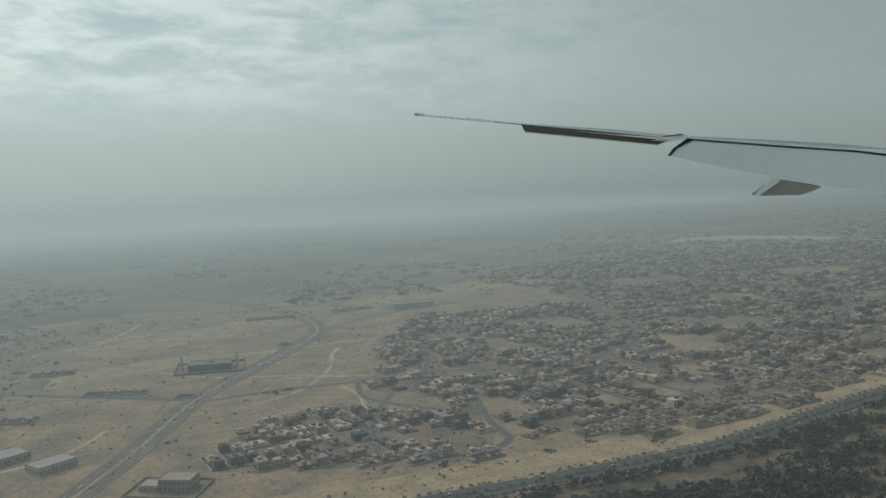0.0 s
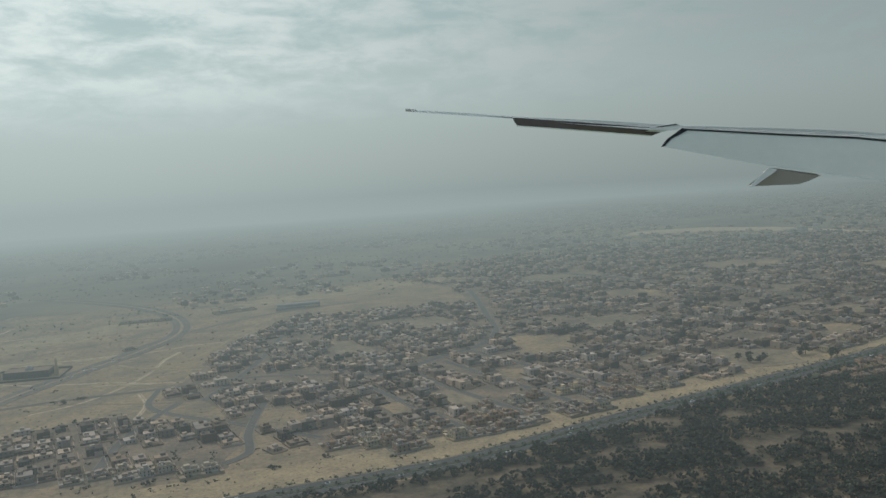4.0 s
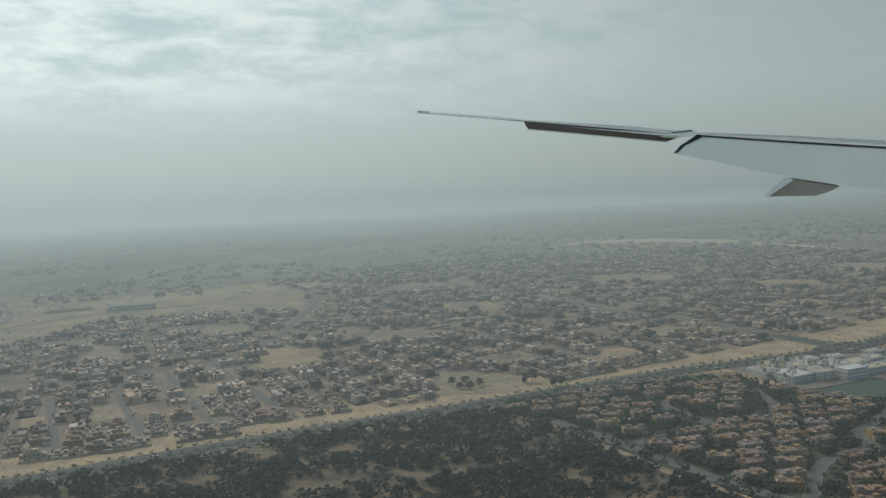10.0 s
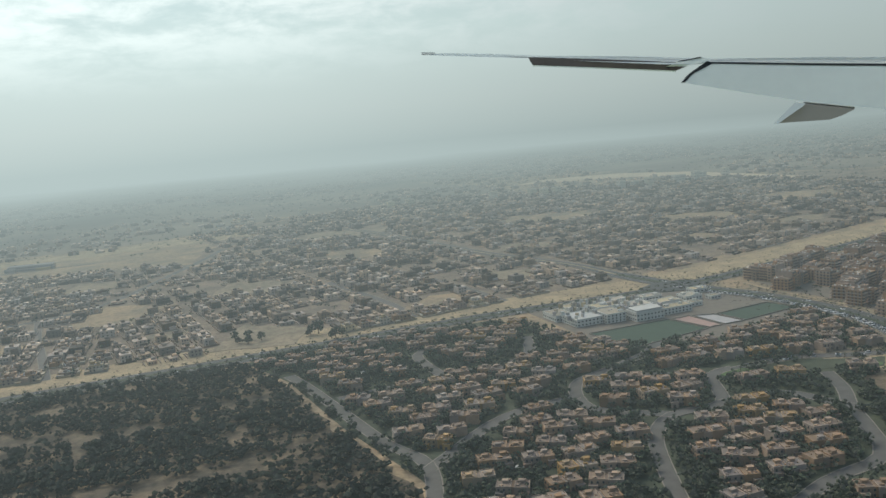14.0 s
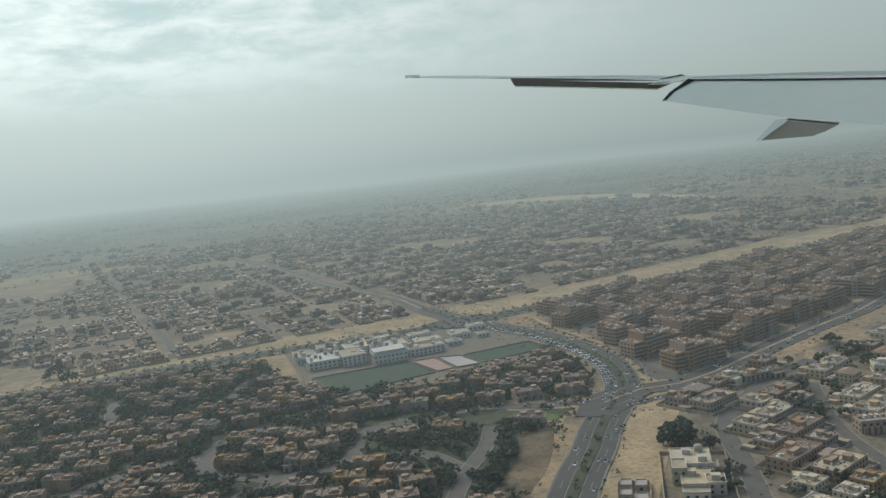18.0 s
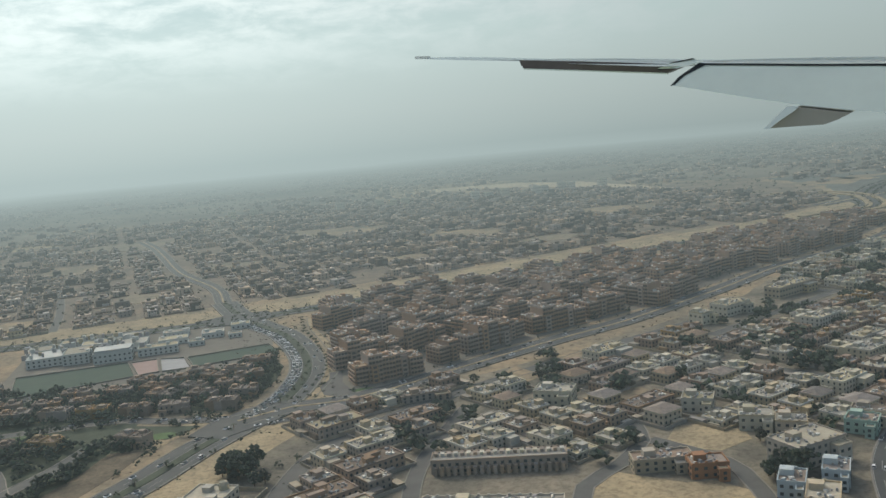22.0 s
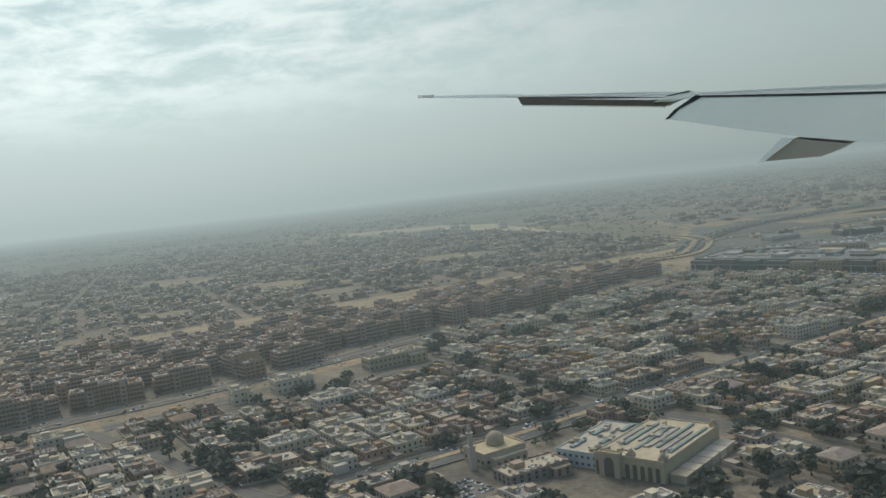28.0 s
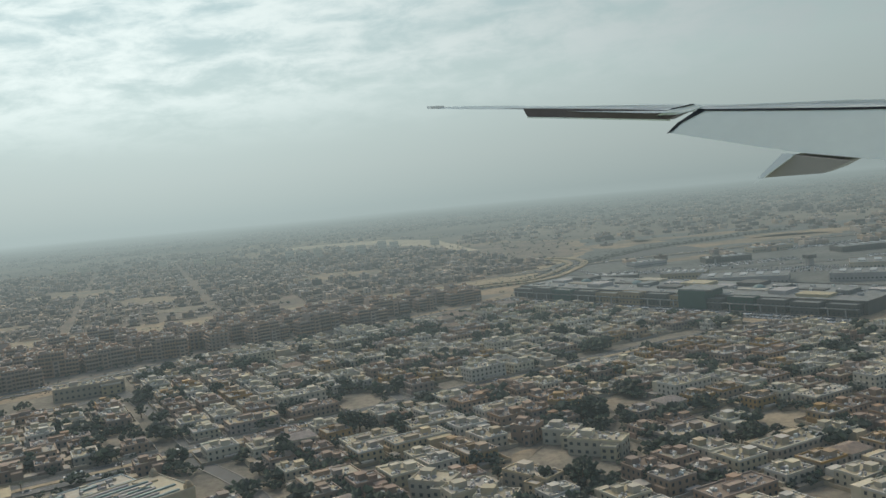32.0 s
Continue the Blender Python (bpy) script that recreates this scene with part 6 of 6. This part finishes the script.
# far towers at the edge of the haze
for x, y, h in ((943, 1030, 9.5), (958, 1024, 8), (976, 1022, 10.5), (1011, 1021, 10), (1022, 1030, 9), (1044, 1035, 11), (1056, 1042, 9), (1099, 1064, 9), (864, 1040, 9), (850, 1046, 8), (835, 1046, 9), (790, 1060, 9), (690, 1080, 9), (665, 1075, 9), (560, 1100, 8)):
    b = thing("far_block", "hazy distant apartment tower", "building", "far towers", m=pose(x, y - 70, 0, 0, 0, 15))
    flat_block(b, 0, 0, 9, 7, h, 0, WHITE_WALL, ROOF, "main_block", 3)

# ---- trees ----
tree_t = [plant(4.6, 2.4, 51, "broad dark green garden tree"), plant(3.6, 2.0, 52, "round-headed street tree with dusty leaves"), plant(5.4, 2.6, 53, "tall dark green tree with uneven crown"), plant(2.8, 1.9, 54, "low spreading dusty tree", leaf=DRY_LEAF)]
spots = []
for x, y, n, r in ((1103, 186, 4, 7), (1112, 238, 7, 9), (1144, 188, 8, 7), (1130, 263, 9, 8), (1198, 255, 8, 7), (1186, 205, 6, 5), (1170, 178, 6, 5), (1230, 224, 8, 7), (784, 199, 16, 8), (919, 157, 10, 6), (998, 198, 5, 8), (506, 413, 6, 9), (554, 396, 3, 4), (542, 410, 3, 5)):
    spots += [(x + rng.gauss(0, r * .5), y + rng.gauss(0, r * .4), rng.random() * 360, rng.uniform(.9, 1.4)) for _ in range(n)]
tries = 0
while len(spots) < 200 and tries < 6000:
    tries += 1
    x, y = rng.uniform(760, 1330), rng.uniform(120, 420)
    if inside(x, y, WHITE) and is_free(x, y, 1.0) and min(math.hypot(x - q[0], y - q[1]) for q in white_spots) > 4.4:
        spots.append((x, y, rng.random() * 360, rng.uniform(.6, 1.25)))
strew(tree_t, spots)


def wood(name, spots, label, leaf, trunk=True, clumps=13, size=(.28, .5)):
    s = Soup()
    for x, y, h, w in spots:
        if trunk:
            s.box(x, y, 0, h * .07, h * .07, h * .6, rng.random(), 1, .6)
        for i in range(clumps):
            a, q, b = rng.random() * 6.28, rng.random() ** .5, rng.random()
            s.clump(x + math.cos(a) * q * w, y + math.sin(a) * q * w, h * (.3 + .65 * b * (1 - .35 * q)), w * rng.uniform(*size), rng)
    solid(name, s, (leaf, BARK), label, "trees", "stuff")


garden = []
while len(garden) < 3400:
    x, y = rng.uniform(512, 780), rng.uniform(90, 380)
    if inside(x, y, COMPOUND) and is_free(x, y, .2) and min(abs(x - q[0]) / 6.4 + abs(y - q[1]) / 5.0 for q in villa_spots) > .95:
        garden.append((x, y, rng.uniform(2.2, 5.0), rng.uniform(1.2, 2.3)))
wood("garden_trees", garden, "dense dark green garden trees between villas", LEAF, False, 9)
dry = []
while len(dry) < 9800:
    x, y = rng.uniform(60, 575), rng.uniform(130, 366)
    q = noise.noise(Vector((x * .014, y * .05, 0))) + .5 * noise.noise(Vector((x * .05, y * .12, 4)))
    if inside(x, y, SCRUB) and is_free(x, y, .3) and q > -.14 - .3 * rng.random():
        k = rng.random() ** 1.5 * (.8 + .5 * q)
        dry.append((x, y, 1.3 + 4.0 * k, .9 + 2.3 * k))
wood("scrub_trees", dry, "dark dusty thorn trees of the scrub", SCRUB_LEAF, False, 7, (.3, .52))
house_at = np.array([q[:2] for q in white_spots])
white_green = []
tries = 0
while len(white_green) < 3300 and tries < 120000:
    tries += 1
    x, y = rng.uniform(750, 1420), rng.uniform(90, 470)
    if inside(x, y, WHITE) and is_free(x, y, .2) and noise.noise(Vector((x * .035, y * .035, 5))) > (-.3 if x > 960 else .05) and np.min(np.hypot(house_at[:, 0] - x, house_at[:, 1] - y)) > 3.9:
        k = rng.random() ** 2
        white_green.append((x, y, 1.8 + 4.4 * k, 1.0 + 2.7 * k))
        if x > 960 and k > .2:
            white_green += [(x + rng.uniform(-3, 3), y + rng.uniform(-3, 3), 1.8 + 3.4 * k, 1.2 + 2.0 * k) for _ in range(2)]
wood("district_trees", white_green, "dark green trees between the white houses", LEAF, False, 12, (.27, .46))
yard_green = []
while len(yard_green) < 520:
    x, y = rng.uniform(780, 1190), rng.uniform(262, 545)
    if inside(x, y, APTS) and is_free(x, y, .5) and min(math.hypot(x - q[0], y - q[1]) for q in apt_spots) > 8:
        yard_green.append((x, y, rng.uniform(1.2, 3.0), rng.uniform(.8, 1.6)))
wood("yard_trees", yard_green, "dark trees in yards between apartment blocks", LEAF, False, 9, (.22, .4))
verge_rows = []
for line, offs, gap in ((MAIN, (-8.2, -7.6, -7.2, -6.9, 7.6, 7.2, 7.9, 0, .4, -.4), 3.4), (CROSS, (0, -8.2), 5), (FRONT, (7.2, -7.2), 9), (AVENUE, (0,), 8), (SIDE, (2.6,), 4)):
    nn = normals_of(line)
    for o in offs:
        for i in range(0, len(line), 1):
            if rng.random() < 6.0 / gap * .75:
                p = line[i] + nn[i] * o
                verge_rows.append((p[0] + rng.uniform(-1.5, 1.5), p[1] + rng.uniform(-.6, .6), rng.uniform(.9, 2.0), rng.uniform(.6, 1.1)))
wood("roadside_bushes", verge_rows, "rows of small dark bushes along the roads", LEAF, False, 5)
town_green = []
while len(town_green) < 1700:
    x, y = rng.uniform(-40, 1300), rng.uniform(380, 1080)
    if inside(x, y, TOWN) and is_free(x, y, 1):
        town_green.append((x, y, rng.uniform(1.5, 4.0), rng.uniform(.9, 1.9)))
wood("town_trees", town_green, "scattered dusty green trees among town houses", LEAF, False, 6)
STRIP = [(858, 1140), (920, 1190), (1034, 1165), (1100, 1078), (1156, 870), (1116, 870), (1060, 1016), (1006, 1086), (920, 1122)]
far_green = []
while len(far_green) < 5200:
    x, y = rng.uniform(-300, 2100), rng.uniform(820, 1900)
    if not inside(x, y, TOWN) and not inside(x, y, STRIP) and noise.noise(Vector((x * .006, y * .009, 2))) > -.1:
        far_green.append((x, y, rng.uniform(1.2, 3.0), rng.uniform(1.0, 2.4)))
wood("far_woods", far_green, "distant dusty belts of trees in haze", LEAF, False, 3)
sand_bush = []
for x, y, n in ((205, 366, 5), (180, 361, 4), (152, 374, 4), (126, 380, 5), (232, 368, 3), (95, 400, 3), (40, 470, 3), (260, 352, 4), (110, 545, 9), (118, 548, 6)):
    sand_bush += [(x + rng.gauss(0, 2.5), y + rng.gauss(0, 1.6), rng.uniform(1.2, 2.6), rng.uniform(.8, 1.7)) for _ in range(n)]
while len(sand_bush) < 1500:
    x, y = rng.uniform(-160, 240), rng.uniform(350, 900)
    if not inside(x, y, TOWN) and is_free(x, y, 2):
        k = rng.random() ** 3
        sand_bush.append((x, y, .3 + 1.6 * k, .3 + .9 * k))
while len(sand_bush) < 1950:
    x, y = rng.uniform(-260, 40), rng.uniform(560, 890)
    if inside(x, y, LEFT_SCRUB):
        sand_bush.append((x, y, rng.uniform(.8, 2.4), rng.uniform(.8, 2.2)))
wood("desert_bushes", sand_bush, "sparse dark bushes on open sand", DRY_LEAF, False, 7)
far_houses = []
for _ in range(5200):
    x, y = rng.uniform(-250, 2100), rng.uniform(620, 1750)
    if not inside(x, y, TOWN) and not inside(x, y, STRIP) and ((x < 100 and y > 850) or y > 880 or (x > 1260 and y > 640)) and is_free(x, y, 4) and noise.noise(Vector((x * .005, y * .006, 8))) > (-.22 if x > 700 else .02):
        far_houses.append((x, y, 13 + rng.choice((0, 90))))
crowd("far_houses", far_houses, "distant hazy low houses on the plain", (9, 8), (2.0, 3.4), False)

tufts = []
for line, lo, hi, n in ((CROSS, -24, -9, 420), (CROSS, 9, 24, 260), (MAIN, 10, 34, 900), (LOOP, -12, 12, 160), (FRONT, -15, -7, 200)):
    nn = normals_of(line)
    for _ in range(n):
        i, o = rng.randrange(len(line)), rng.uniform(lo, hi)
        q = line[i] + nn[i] * o + np.array([rng.uniform(-3, 3), rng.uniform(-3, 3)])
        if is_free(q[0], q[1], -1.5) and not inside(q[0], q[1], APTS):
            tufts.append((q[0], q[1], rng.uniform(.3, 1.0), rng.uniform(.3, .8)))
wood("sand_tufts", tufts, "low dry tufts and rubble on the sand verges", DRY_LEAF, False, 3)
hedge = []
nn = normals_of(CROSS)
for o, wd in ((22, 1.3), (14.5, 1.0)):
    for i in range(0, 42):
        for _ in range(4):
            q = CROSS[i] + nn[i] * (o + rng.uniform(-.8, .8)) + np.array([rng.uniform(-3, 3), rng.uniform(-3, 3)])
            if is_free(q[0], q[1], -1.0):
                hedge.append((q[0], q[1], rng.uniform(1.2, 2.4), wd))
for i in range(0, len(SIDE)):
    q = SIDE[i] + normals_of(SIDE)[i] * -4.0
    hedge.append((q[0], q[1], 1.2, .8))
for i in range(len(CROSS)):
    if 262 < CROSS[i][1] < 335:
        for _ in range(7):
            q = CROSS[i] + nn[i] * rng.uniform(11.5, 15.5) + np.array([rng.uniform(-3, 3), rng.uniform(-3, 3)])
            if is_free(q[0], q[1], -1.0):
                hedge.append((q[0], q[1], rng.uniform(1.4, 3.0), rng.uniform(.9, 1.5)))
wood("boundary_hedges", hedge, "dark clipped hedges along the compound boundary", LEAF, False, 9)
lw = Soup()
for cx, cy, r1, r2 in ((753, 241, 5, 3.2), (817, 267, 4.5, 2.2), (705, 254, 9, 4), (673, 304, 7, 4), (810, 195, 3, 6)):
    lw.prism([(cx + r1 * math.cos(a), cy + r2 * math.sin(a)) for a in np.linspace(0, 5.9, 16)], 0.0, 0.12)
solid("ground_lawn", lw, GRASS, "mown green lawns beside the lanes", "lawn")

palm_t = [palm(61), palm(62)]
ps = []
for line, o in ((CROSS, 0.0), (GATE, 3.6), (AVENUE, 0)):
    nn = normals_of(line)
    for i in range(0, len(line), 2):
        p = line[i] + nn[i] * o
        if 90 < p[1] < 300:
            ps.append((p[0], p[1], rng.random() * 360, rng.uniform(.6, .9)))
strew(palm_t, ps)

# ---- cars ----
car_t = [car("small saloon car on the road", 71), car("boxy van on the road", 72, True), car("pale saloon car in traffic", 73)]
cs = []


def traffic(line, lanes, lo, hi, gap):
    nn = normals_of(line)
    d = np.gradient(line, axis=0)
    run = np.concatenate([[0], np.cumsum(np.linalg.norm(np.diff(line, axis=0), axis=1))])
    for o in lanes:
        s = lo + rng.random() * gap
        while s < min(hi, run[-1]):
            i = min(len(line) - 1, int(np.searchsorted(run, s)))
            px = np.array([np.interp(s, run, line[:, 0]), np.interp(s, run, line[:, 1])]) + nn[i] * o
            cs.append((px[0], px[1], math.degrees(math.atan2(d[i, 1], d[i, 0])) + (0 if o < 0 else 180), rng.uniform(.92, 1.1)))
            s += gap * rng.uniform(.6, 1.5)


traffic(CROSS, (2.6, 4.0, 5.5), 222, 400, 3.6)
traffic(CROSS, (-3.2, -5.4), 60, 480, 22)
traffic(CROSS, (3.2, 5.4), 60, 222, 26)
traffic(FRONT, (2.4, 4.4, -2.4, -4.4), 20, 430, 26)
traffic(MAIN, (3.0, -3.0, 5.0), 300, 1500, 60)
traffic(AVENUE, (2.6, -2.6, 5.2), 20, 330, 20)
traffic(HIGHWAY, (2.6, 4.8, -2.6, -4.8), 5, 420, 24)
traffic(RAMP, (1.5, -1.5), 5, 300, 20)
traffic(LEFT, (2.0, 3.4, -2.0, -3.4), 5, 420, 34)
traffic(SLIP, (-.6,), 2, 36, 3.2)
traffic(GATE, (1.2, -1.2), 4, 70, 9)
for _ in range(90):
    q = rng.choice(white_spots)
    a = radians(q[2])
    cs.append((q[0] + math.sin(a) * 7.6 + rng.uniform(-3, 3) * math.cos(a), q[1] - math.cos(a) * 7.6 + rng.uniform(-3, 3) * math.sin(a), q[2], 1.0))
rng.shuffle(cs)
strew(car_t, cs[:130])
more = Soup()
for x, y, deg, sc in cs[130:]:
    a = radians(deg)
    more.box(x, y, .14, 2.3, .95, .36, a, 0)
    more.box(x, y, .5, 1.3, .84, .34, a, 1, .84)
solid("more_cars", more, (CAR_CROWD, GLASS), "further cars in dense traffic", "cars", "stuff")
for i in range(len(cs) and 26):
    x, y = rng.choice(villa_spots)[:2]
    if i % 2:
        continue
    t = thing("shade_tent", "small white canvas shade canopy", "canopy", "white canopies", m=pose(x + 6.5, y - 5.5, 0, 0, 0, rng.uniform(0, 90)))
    s = Soup()
    s.box(0, 0, 1.3, 2.6, 2.2, .55, 0, 0, .12)
    part("canopy", s, TENT, t)
    for ax, ay in itertools.product((-1.1, 1.1), (-.9, .9)):
        s = Soup()
        s.box(ax, ay, 0, .1, .1, 1.3)
        part("pole", s, METAL, t)
